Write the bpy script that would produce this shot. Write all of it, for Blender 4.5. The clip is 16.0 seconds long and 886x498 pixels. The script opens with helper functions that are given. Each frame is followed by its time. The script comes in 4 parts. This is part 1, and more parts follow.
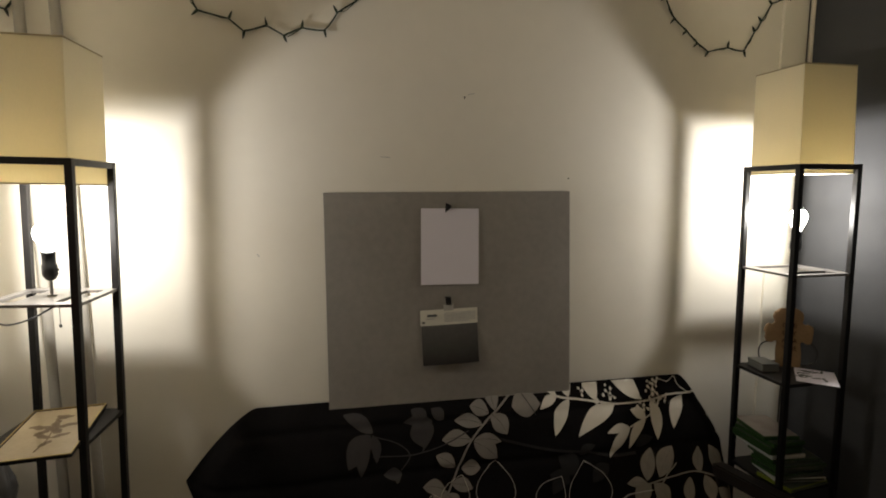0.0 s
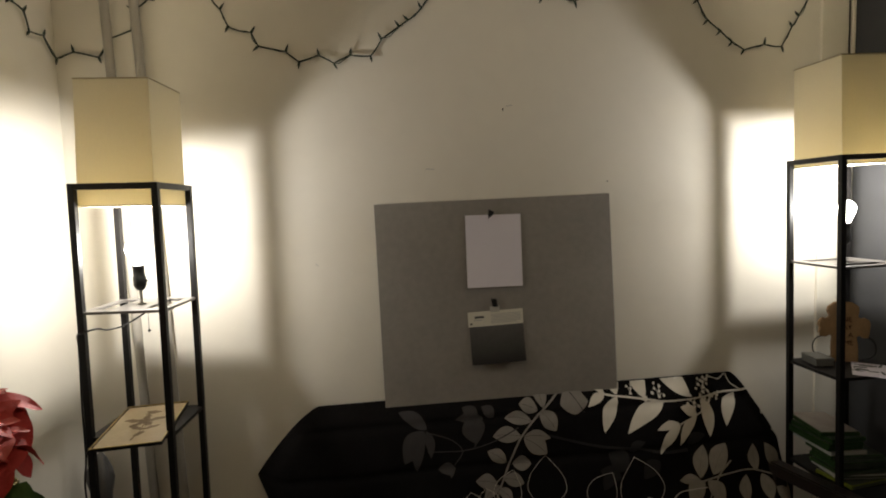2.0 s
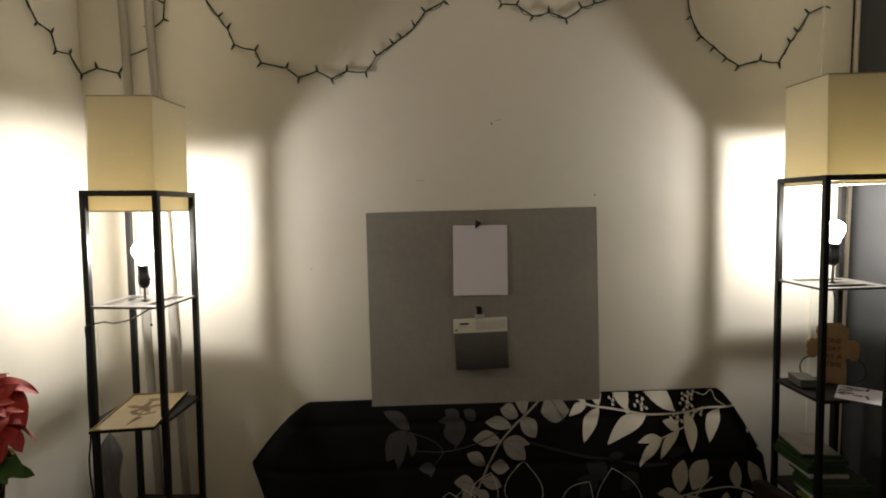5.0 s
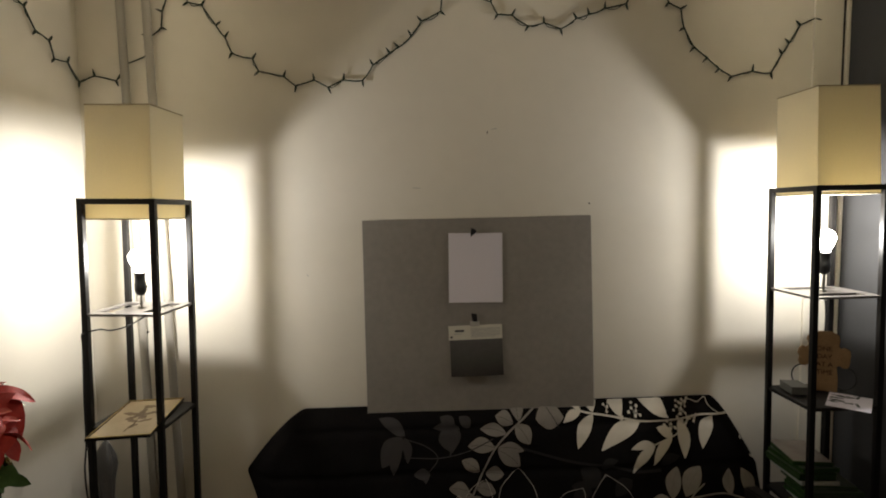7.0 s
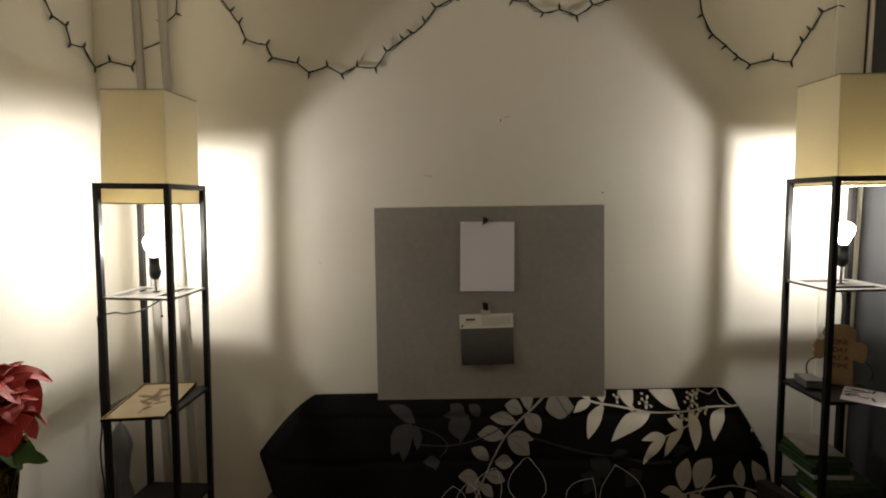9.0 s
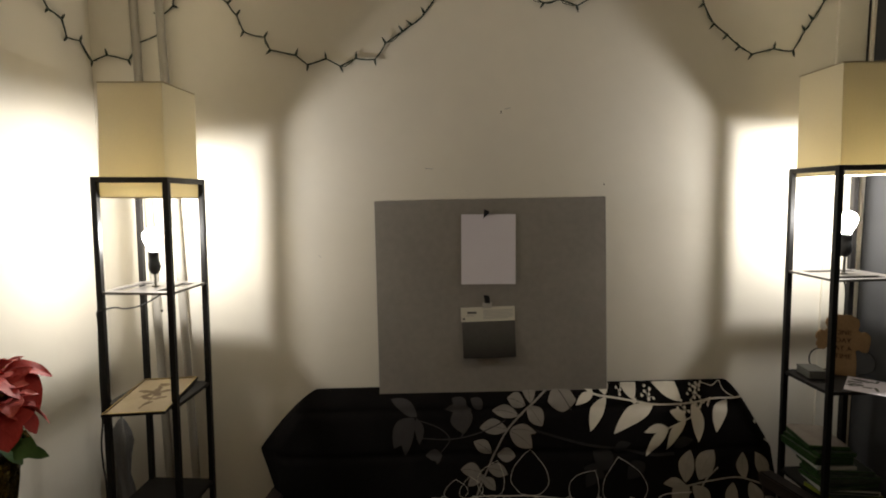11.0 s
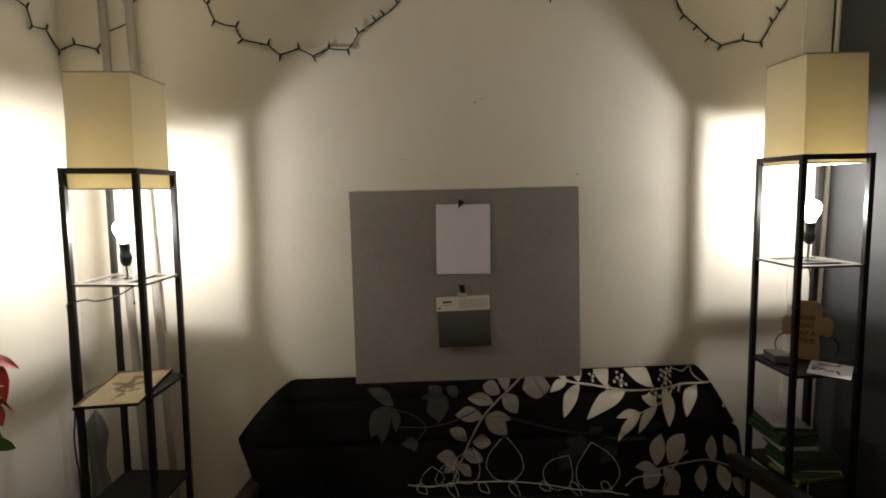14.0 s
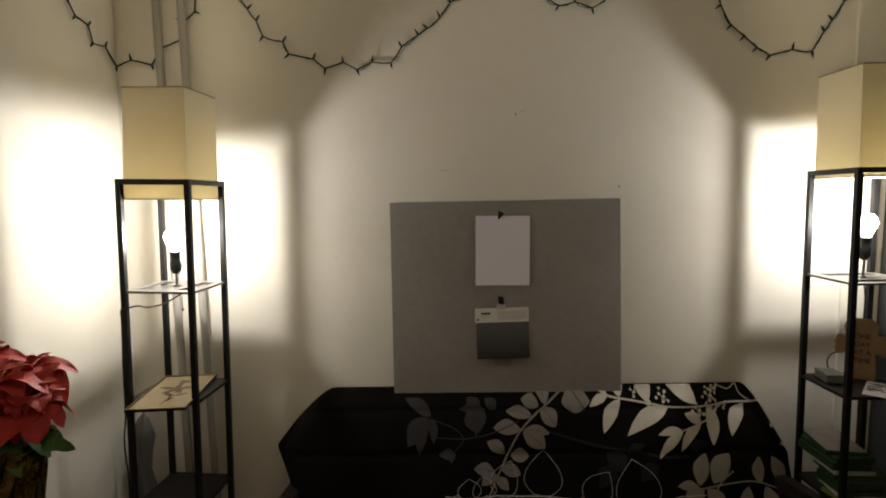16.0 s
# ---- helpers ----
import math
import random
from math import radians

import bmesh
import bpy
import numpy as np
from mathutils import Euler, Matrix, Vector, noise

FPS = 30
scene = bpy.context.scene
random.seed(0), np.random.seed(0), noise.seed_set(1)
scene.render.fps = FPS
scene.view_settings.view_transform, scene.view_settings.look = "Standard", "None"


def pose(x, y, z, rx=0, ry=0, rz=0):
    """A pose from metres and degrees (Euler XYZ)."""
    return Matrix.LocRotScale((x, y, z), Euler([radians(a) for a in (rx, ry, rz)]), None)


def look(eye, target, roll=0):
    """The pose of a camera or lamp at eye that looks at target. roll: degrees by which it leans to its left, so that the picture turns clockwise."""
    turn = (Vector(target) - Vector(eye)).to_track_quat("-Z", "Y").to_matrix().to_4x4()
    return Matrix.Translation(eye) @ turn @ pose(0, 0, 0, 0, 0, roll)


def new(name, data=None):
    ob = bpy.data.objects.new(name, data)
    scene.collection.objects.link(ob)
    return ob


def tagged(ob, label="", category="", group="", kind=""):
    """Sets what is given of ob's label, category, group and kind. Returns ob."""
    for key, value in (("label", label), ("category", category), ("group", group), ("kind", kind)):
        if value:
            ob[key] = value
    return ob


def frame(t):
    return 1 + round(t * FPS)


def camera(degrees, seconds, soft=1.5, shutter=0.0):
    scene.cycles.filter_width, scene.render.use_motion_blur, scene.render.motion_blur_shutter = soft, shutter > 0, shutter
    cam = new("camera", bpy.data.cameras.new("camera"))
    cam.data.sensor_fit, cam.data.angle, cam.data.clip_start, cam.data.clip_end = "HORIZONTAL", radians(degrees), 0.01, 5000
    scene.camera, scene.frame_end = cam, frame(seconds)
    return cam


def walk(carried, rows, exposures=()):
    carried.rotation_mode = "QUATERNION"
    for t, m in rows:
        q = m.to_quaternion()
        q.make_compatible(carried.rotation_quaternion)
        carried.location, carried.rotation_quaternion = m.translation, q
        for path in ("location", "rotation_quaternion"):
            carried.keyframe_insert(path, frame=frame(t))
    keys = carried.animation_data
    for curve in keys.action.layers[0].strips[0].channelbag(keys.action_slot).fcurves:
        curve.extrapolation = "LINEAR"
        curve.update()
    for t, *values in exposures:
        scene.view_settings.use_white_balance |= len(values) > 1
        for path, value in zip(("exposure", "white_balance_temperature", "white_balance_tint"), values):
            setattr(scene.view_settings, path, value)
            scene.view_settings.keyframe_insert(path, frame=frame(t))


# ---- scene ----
cam = camera(78.7, 16.0, soft=1.9)
PATH = [
    (0, (-0.399, -1.948, 1.534), (-0.022, 0.005, 1.322), 0.6),
    (0.5, (-0.442, -1.911, 1.506), (-0.042, 0.032, 1.252), 0.8),
    (1, (-0.444, -1.943, 1.489), (-0.077, 0.012, 1.279), -0.1),
    (1.5, (-0.413, -1.965, 1.503), (-0.096, -0.002, 1.282), -1.3),
    (2, (-0.386, -2.065, 1.509), (-0.203, -0.08, 1.353), -1.9),
    (2.5, (-0.359, -2.168, 1.552), (-0.2, -0.183, 1.366), -0.6),
    (3, (-0.255, -2.191, 1.542), (-0.245, -0.198, 1.371), -0.4),
    (3.5, (-0.204, -2.171, 1.532), (-0.226, -0.177, 1.371), -0.1),
    (4, (-0.208, -2.151, 1.539), (-0.222, -0.159, 1.364), -0.5),
    (4.5, (-0.186, -2.142, 1.543), (-0.165, -0.148, 1.383), -0.7),
    (5, (-0.177, -2.157, 1.545), (-0.15, -0.163, 1.391), -0.6),
    (7.5, (-0.17, -2.177, 1.566), (-0.129, -0.182, 1.425), -0.4),
    (8, (-0.154, -2.185, 1.555), (-0.136, -0.19, 1.415), -0.5),
    (8.5, (-0.178, -2.17, 1.566), (-0.159, -0.177, 1.393), 0.4),
    (9, (-0.176, -2.168, 1.551), (-0.177, -0.176, 1.377), 0.1),
    (11.3, (-0.183, -2.153, 1.537), (-0.177, -0.163, 1.342), -0.4),
    (11.5, (-0.179, -2.138, 1.547), (-0.065, -0.152, 1.336), 0.1),
    (12, (-0.134, -2.138, 1.543), (0.017, -0.156, 1.32), -0.5),
    (12.5, (-0.143, -2.138, 1.534), (-0.003, -0.157, 1.302), -0.2),
    (13, (-0.141, -2.151, 1.525), (-0.026, -0.169, 1.288), -0.3),
    (13.5, (-0.134, -2.176, 1.518), (-0.061, -0.189, 1.306), -0.8),
    (14, (-0.14, -2.173, 1.531), (-0.086, -0.186, 1.313), -0.5),
    (14.5, (-0.147, -2.18, 1.512), (-0.132, -0.191, 1.31), -0.7),
    (15, (-0.149, -2.175, 1.515), (-0.17, -0.185, 1.319), -0.7),
    (15.5, (-0.154, -2.185, 1.518), (-0.205, -0.193, 1.351), -0.8),
    (16, (-0.177, -2.177, 1.543), (-0.234, -0.187, 1.356), -0.2),
]
walk(cam, [(t, look(eye, target, roll)) for t, eye, target, roll in PATH])

# ---- light: the two shelf lamps' bulbs (built below) and the faint room ----
world = bpy.data.worlds.new("night")
world.use_nodes = True
world.node_tree.nodes["Background"].inputs[0].default_value = (0.6, 0.55, 0.5, 1)
world.node_tree.nodes["Background"].inputs[1].default_value = 0.0
BULB_LEFT, BULB_RIGHT = 9.2, 10.0  # watts all round
UPLIGHT_LEFT, UPLIGHT_RIGHT = 4.6, 5.6  # watts upward: disk lamps added in the bulbs to lift the ceiling bounce
scene.view_settings.exposure = 0.0


def bulb_light(name, x, y, z, watts, radius):
    d = bpy.data.lights.new(name, "POINT")
    d.energy, d.shadow_soft_size, d.color = watts, radius, (1.0, 0.968, 0.925)
    ob = new(name, d)
    ob.location = (x, y, z)
    return ob


def uplight(name, x, y, z, watts):
    """A disk lamp added inside a bulb, so more light leaves upward than down past the socket."""
    d = bpy.data.lights.new(name, "AREA")
    d.shape, d.size, d.energy, d.color = "DISK", 0.05, watts, (1.0, 0.968, 0.925)
    ob = new(name, d)
    ob.matrix_world = pose(x, y, z, 180, 0, 0)
    return ob


for tag, bulb_x, bulb_y, bulb_z, all_round, upward in (("a", -1.192, -0.283, 1.404, BULB_LEFT, UPLIGHT_LEFT), ("b", 1.249, -0.2527, 1.454, BULB_RIGHT, UPLIGHT_RIGHT)):
    bulb_light("bulb_light_" + tag, bulb_x, bulb_y, bulb_z, all_round, 0.018)
    uplight("uplight_" + tag, bulb_x, bulb_y, bulb_z + 0.012, upward)


# ---- materials ----
def mat(name, col, rough=0.6, metal=0.0, var=0.12, scale=6.0, bump=0.0, bscale=60.0, spec=0.3, col2=None):
    m = bpy.data.materials.new(name)
    m.use_nodes = True
    nt = m.node_tree
    b = nt.nodes["Principled BSDF"]
    b.inputs["Roughness"].default_value = rough
    b.inputs["Metallic"].default_value = metal
    b.inputs["Specular IOR Level"].default_value = spec
    tc = nt.nodes.new("ShaderNodeTexCoord")
    n1 = nt.nodes.new("ShaderNodeTexNoise")
    n1.inputs["Scale"].default_value = scale
    n1.inputs["Detail"].default_value = 6
    n2 = nt.nodes.new("ShaderNodeTexNoise")
    n2.inputs["Scale"].default_value = scale * 11
    n2.inputs["Detail"].default_value = 4
    nt.links.new(tc.outputs["Object"], n1.inputs["Vector"])
    nt.links.new(tc.outputs["Object"], n2.inputs["Vector"])
    add = nt.nodes.new("ShaderNodeMath")
    add.operation = "MULTIPLY_ADD"
    add.inputs[1].default_value = 0.45
    nt.links.new(n2.outputs[0], add.inputs[0])
    half = nt.nodes.new("ShaderNodeMath")
    half.operation = "MULTIPLY"
    half.inputs[1].default_value = 0.65
    nt.links.new(n1.outputs[0], half.inputs[0])
    nt.links.new(half.outputs[0], add.inputs[2])
    ramp = nt.nodes.new("ShaderNodeValToRGB")
    c2 = col2 or tuple(c * (1 - 2 * var) for c in col)
    ramp.color_ramp.elements[0].position, ramp.color_ramp.elements[1].position = 0.3, 0.75
    ramp.color_ramp.elements[0].color = (*c2, 1)
    ramp.color_ramp.elements[1].color = (*col, 1)
    nt.links.new(add.outputs[0], ramp.inputs[0])
    nt.links.new(ramp.outputs[0], b.inputs["Base Color"])
    if bump:
        n3 = nt.nodes.new("ShaderNodeTexNoise")
        n3.inputs["Scale"].default_value = bscale
        n3.inputs["Detail"].default_value = 5
        nt.links.new(tc.outputs["Object"], n3.inputs["Vector"])
        bp = nt.nodes.new("ShaderNodeBump")
        bp.inputs["Strength"].default_value = bump
        bp.inputs["Distance"].default_value = 0.01
        nt.links.new(n3.outputs[0], bp.inputs["Height"])
        nt.links.new(bp.outputs[0], b.inputs["Normal"])
    return m


def glow(name, col, power):
    m = bpy.data.materials.new(name)
    m.use_nodes = True
    b = m.node_tree.nodes["Principled BSDF"]
    b.inputs["Base Color"].default_value = (0.9, 0.9, 0.9, 1)
    b.inputs["Emission Color"].default_value = (*col, 1)
    b.inputs["Emission Strength"].default_value = power
    return m


def cloth_shade(name, col):
    """Lamp-shade linen: diffuse outside, lets some light through, woven grain."""
    m = bpy.data.materials.new(name)
    m.use_nodes = True
    nt = m.node_tree
    nt.nodes.remove(nt.nodes["Principled BSDF"])
    out = nt.nodes["Material Output"]
    tc = nt.nodes.new("ShaderNodeTexCoord")
    mp = nt.nodes.new("ShaderNodeMapping")
    mp.inputs["Scale"].default_value = (500, 500, 90)
    nz = nt.nodes.new("ShaderNodeTexNoise")
    nz.inputs["Scale"].default_value = 1.0
    nz.inputs["Detail"].default_value = 3
    nt.links.new(tc.outputs["Object"], mp.inputs["Vector"])
    nt.links.new(mp.outputs[0], nz.inputs["Vector"])
    ramp = nt.nodes.new("ShaderNodeValToRGB")
    ramp.color_ramp.elements[0].color = (*[c * 0.88 for c in col], 1)
    ramp.color_ramp.elements[1].color = (*col, 1)
    nt.links.new(nz.outputs[0], ramp.inputs[0])
    d = nt.nodes.new("ShaderNodeBsdfDiffuse")
    t = nt.nodes.new("ShaderNodeBsdfTranslucent")
    t.inputs["Color"].default_value = (col[0], col[1] * 0.96, col[2] * 0.80, 1)
    nt.links.new(ramp.outputs[0], d.inputs["Color"])
    mix = nt.nodes.new("ShaderNodeMixShader")
    mix.inputs[0].default_value = 0.18
    nt.links.new(d.outputs[0], mix.inputs[1])
    nt.links.new(t.outputs[0], mix.inputs[2])
    nt.links.new(mix.outputs[0], out.inputs["Surface"])
    return m


M_WALL = mat("wall_paint", (0.70, 0.660, 0.575), 0.75, var=0.03, scale=1.3, bump=0.045, bscale=30)
M_BOUNCEWALL = mat("warm_bounce_paint", (0.86, 0.76, 0.59), 0.75, var=0.03, scale=1.3, bump=0.045, bscale=30)
M_TRIM = mat("trim_paint", (0.72, 0.68, 0.58), 0.5, var=0.03, scale=3, bump=0.05)
# Grey lowered in the base colour to make up for the close lamp's light.
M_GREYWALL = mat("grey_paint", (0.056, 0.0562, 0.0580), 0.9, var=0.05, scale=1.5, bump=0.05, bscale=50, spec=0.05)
M_CEIL = mat("ceiling_paint", (0.90, 0.81, 0.63), 0.8, var=0.03, scale=1.0, bump=0.1)
M_FLOOR = mat("floor_wood", (0.56, 0.45, 0.33), 0.45, var=0.2, scale=3.0, bump=0.05)
M_GAPSHADE = mat("gap_shade", (0.05, 0.045, 0.04), 0.9)
M_PIPE = mat("pipe_paint", (0.37, 0.345, 0.30), 0.5, var=0.06, scale=8, bump=0.06)
M_BLACK = mat("black_lacquer", (0.009, 0.008, 0.0075), 0.42, var=0.25, scale=14, bump=0.04, spec=0.25)
M_SHELF = mat("black_shelf_board", (0.014, 0.012, 0.011), 0.5, var=0.3, scale=10, bump=0.05, spec=0.22)
M_PLATE = mat("lamp_plate", (0.12, 0.11, 0.10), 0.3, var=0.15, scale=12, spec=0.5)
M_SOCKET = mat("socket_plastic", (0.015, 0.015, 0.015), 0.4, var=0.2)
M_STEEL = mat("steel", (0.35, 0.34, 0.32), 0.35, metal=0.9, var=0.1)
M_SHADE = cloth_shade("shade_linen", (0.85, 0.795, 0.645))
M_SHADEBAND = mat("shade_band", (0.42, 0.36, 0.24), 0.8, var=0.1)
M_BULB_L = glow("bulb_glow_a", (1.0, 0.96, 0.86), 40.0)
M_BULB_R = glow("bulb_glow_b", (1.0, 0.96, 0.86), 40.0)
M_GREYPAPER = mat("grey_card", (0.262, 0.240, 0.216), 0.8, var=0.11, scale=3.5, bump=0.05, bscale=8)
M_PAPER = mat("white_paper", (0.66, 0.625, 0.685), 0.8, var=0.01, scale=3)
M_HEADER = mat("cream_header", (0.62, 0.59, 0.50), 0.7, var=0.02, scale=3)
M_PRINT = mat("glossy_dark_print", (0.075, 0.073, 0.070), 0.35, var=0.15, scale=5, spec=0.4)
# the print fades from mid grey at its head to near black at its foot
nt = M_PRINT.node_tree
sep = nt.nodes.new("ShaderNodeSeparateXYZ")
nt.links.new(nt.nodes["Texture Coordinate"].outputs["Object"], sep.inputs[0])
fade = nt.nodes.new("ShaderNodeMapRange")
fade.inputs["From Min"].default_value, fade.inputs["From Max"].default_value = -0.10, 0.05
fade.inputs["To Min"].default_value, fade.inputs["To Max"].default_value = 0.12, 1.45
nt.links.new(sep.outputs["Z"], fade.inputs["Value"])
tone = nt.nodes.new("ShaderNodeMix")
tone.data_type, tone.blend_type = "RGBA", "MULTIPLY"
tone.inputs["Factor"].default_value = 1.0
nt.links.new(nt.nodes["Color Ramp"].outputs[0], tone.inputs["A"])
nt.links.new(fade.outputs[0], tone.inputs["B"])
nt.links.new(tone.outputs["Result"], nt.nodes["Principled BSDF"].inputs["Base Color"])
M_INK = mat("ink", (0.10, 0.10, 0.10), 0.8)
M_INKPALE = mat("pale_ink", (0.42, 0.41, 0.40), 0.8)
M_TAPE = mat("black_tape", (0.012, 0.012, 0.014), 0.5)
M_CLEARTAPE = mat("matt_tape", (0.46, 0.43, 0.39), 0.4)
M_WIRE = mat("green_wire", (0.02, 0.035, 0.02), 0.5)
M_MINI = mat("mini_bulb", (0.05, 0.06, 0.05), 0.25, spec=0.5)
M_NAIL = mat("nail", (0.05, 0.045, 0.04), 0.5, metal=0.6)
M_COVER = mat("black_cotton", (0.0088, 0.0077, 0.0075), 0.95, var=0.2, scale=9, bump=0.25, bscale=220, spec=0.03)
M_LEAFW = mat("print_white", (0.58, 0.535, 0.455), 0.9, var=0.06, scale=30, spec=0.1)
M_LEAFG = mat("print_grey", (0.215, 0.195, 0.172), 0.9, var=0.1, scale=30, spec=0.1)
M_LEAFP = mat("print_pale_grey", (0.29, 0.262, 0.228), 0.9, var=0.14, scale=30, spec=0.1)
M_OUTLINE = mat("print_outline", (0.52, 0.48, 0.42), 0.9, var=0.08, scale=30, spec=0.1)
M_LEAFD = mat("print_dark_grey", (0.049, 0.0445, 0.0435), 0.9, var=0.12, scale=30, spec=0.1)
M_LEAFX = mat("print_faint", (0.022, 0.020, 0.0195), 0.9, var=0.12, scale=30, spec=0.1)
M_DARKWOOD = mat("dark_wood", (0.020, 0.014, 0.011), 0.45, var=0.25, scale=7, bump=0.05)


# ---- mesh helpers ----
def part(name, bm, material, parent=None, label="", smooth=False):
    me = bpy.data.meshes.new(name)
    bm.normal_update()
    bm.to_mesh(me)
    bm.free()
    me.materials.append(material)
    if smooth:
        for p in me.polygons:
            p.use_smooth = True
    ob = new(name, me)
    if parent:
        ob.parent = parent
    if label:
        tagged(ob, label)
    return ob


def thing(name, label, category, group="", at=(0, 0, 0), rz=0, kind=""):
    ob = new(name)
    ob.empty_display_size = 0.05
    ob.matrix_world = pose(*at, 0, 0, rz)
    return tagged(ob, label, category, group, kind)


def box(x0, x1, y0, y1, z0, z1, bevel=0.0, bm=None, m=None):
    bm = bm or bmesh.new()
    mm = Matrix.Translation(((x0 + x1) / 2, (y0 + y1) / 2, (z0 + z1) / 2)) @ Matrix.Diagonal((x1 - x0, y1 - y0, z1 - z0, 1))
    r = bmesh.ops.create_cube(bm, size=1, matrix=(m or Matrix()) @ mm)
    if bevel:
        edges = list({e for v in r["verts"] for e in v.link_edges})
        bmesh.ops.bevel(bm, geom=edges, offset=bevel, segments=2, profile=0.6, affect="EDGES")
    return bm


def lathe(profile, segs=20, bm=None, m=None):
    """A turned solid from (radius, height) pairs."""
    bm = bm or bmesh.new()
    m = m or Matrix()
    rings = []
    for r, z in profile:
        rings.append([bm.verts.new(m @ Vector((max(r, 1e-4) * math.cos(2 * math.pi * i / segs), max(r, 1e-4) * math.sin(2 * math.pi * i / segs), z))) for i in range(segs)])
    for a, b in zip(rings, rings[1:]):
        for i in range(segs):
            bm.faces.new((a[i], a[(i + 1) % segs], b[(i + 1) % segs], b[i]))
    bm.faces.new(list(reversed(rings[0])))
    bm.faces.new(rings[-1])
    return bm


def tube(points, r, segs=6, bm=None):
    bm = bm or bmesh.new()
    pts = [Vector(p) for p in points]
    rings = []
    side = None
    for i, p in enumerate(pts):
        d = (pts[min(i + 1, len(pts) - 1)] - pts[max(i - 1, 0)]).normalized()
        if side is None or abs(side.dot(d)) > 0.95:
            side = d.orthogonal().normalized()
        side = (side - d * side.dot(d)).normalized()
        up = d.cross(side)
        rings.append([bm.verts.new(p + r * (math.cos(2 * math.pi * k / segs) * side + math.sin(2 * math.pi * k / segs) * up)) for k in range(segs)])
    for a, b in zip(rings, rings[1:]):
        for k in range(segs):
            bm.faces.new((a[k], a[(k + 1) % segs], b[(k + 1) % segs], b[k]))
    bm.faces.new(list(reversed(rings[0])))
    bm.faces.new(rings[-1])
    return bm


def smooth_line(pts, n=6):
    """Catmull-Rom through a few points."""
    p = [Vector(q) for q in pts]
    p = [2 * p[0] - p[1], *p, 2 * p[-1] - p[-2]]
    out = []
    for i in range(1, len(p) - 2):
        for k in range(n):
            t = k / n
            out.append(0.5 * ((2 * p[i]) + (p[i + 1] - p[i - 1]) * t + (2 * p[i - 1] - 5 * p[i] + 4 * p[i + 1] - p[i + 2]) * t * t + (3 * p[i] - p[i - 1] - 3 * p[i + 1] + p[i + 2]) * t ** 3))
    out.append(p[-2])
    return out


def structure(name, bm, material, label, category):
    return tagged(part(name, bm, material), label, category, kind="structure")


# ---- the room ----
XL, XR, YF, ZC = -1.54, 1.49, -2.8, 2.5
# Floor and ceiling are out of view; their tones are set for bounce light.
structure("floor", box(XL - 0.1, XR + 0.1, YF - 0.1, 0.12, -0.1, 0), M_FLOOR, "unseen floor, wood tone lightened for bounce light", "floor")
structure("ceiling", box(XL - 0.1, XR + 0.1, YF - 0.1, 0.12, ZC, ZC + 0.1), M_CEIL, "unseen ceiling, pale and warm to tint the bounce light", "ceiling")
structure("wall_north", box(XL - 0.1, 1.6, 0, 0.12, 0, ZC), M_WALL, "cream painted plaster wall behind the futon", "wall")
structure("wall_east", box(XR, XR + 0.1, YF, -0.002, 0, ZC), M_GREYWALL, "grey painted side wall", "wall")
structure("wall_west", box(XL - 0.1, XL, YF, -0.002, 0, ZC), M_WALL, "cream painted side wall", "wall")
# Unseen wall, set near and warm-toned to bounce fill light into the room.
structure("wall_south", box(XL, XR, YF - 0.1, YF, 0, ZC), M_BOUNCEWALL, "unseen warm cream wall set close for bounce light", "wall")
structure("trim_corner", box(1.344, 1.459, -0.012, 0.0, 0, ZC, 0.003), M_TRIM, "off-white vertical corner casing", "trim")
# A dark strip on the wall carries the shade of the gap.
structure("trim_gap_strip", box(1.461, 1.473, -0.003, 0.0, 0, ZC), M_GAPSHADE, "thin dark strip standing in for the shaded gap beside the casing", "trim")
structure("trim_bead", box(1.4745, 1.4885, -0.014, 0.0, 0, ZC, 0.003), M_TRIM, "thin off-white corner bead", "trim")
for x_top, x_foot in ((-1.356, -1.298), (-1.259, -1.188)):  # the old pipes lean a little
    bm = tube([(x_foot + (x_top - x_foot) * k / 4, -0.032, ZC * k / 4) for k in range(5)], 0.0155, 16)
    tagged(part("heating_pipe", bm, M_PIPE, smooth=True), "cream painted vertical pipe running up the wall", "pipe", "pipes on the wall", kind="structure")


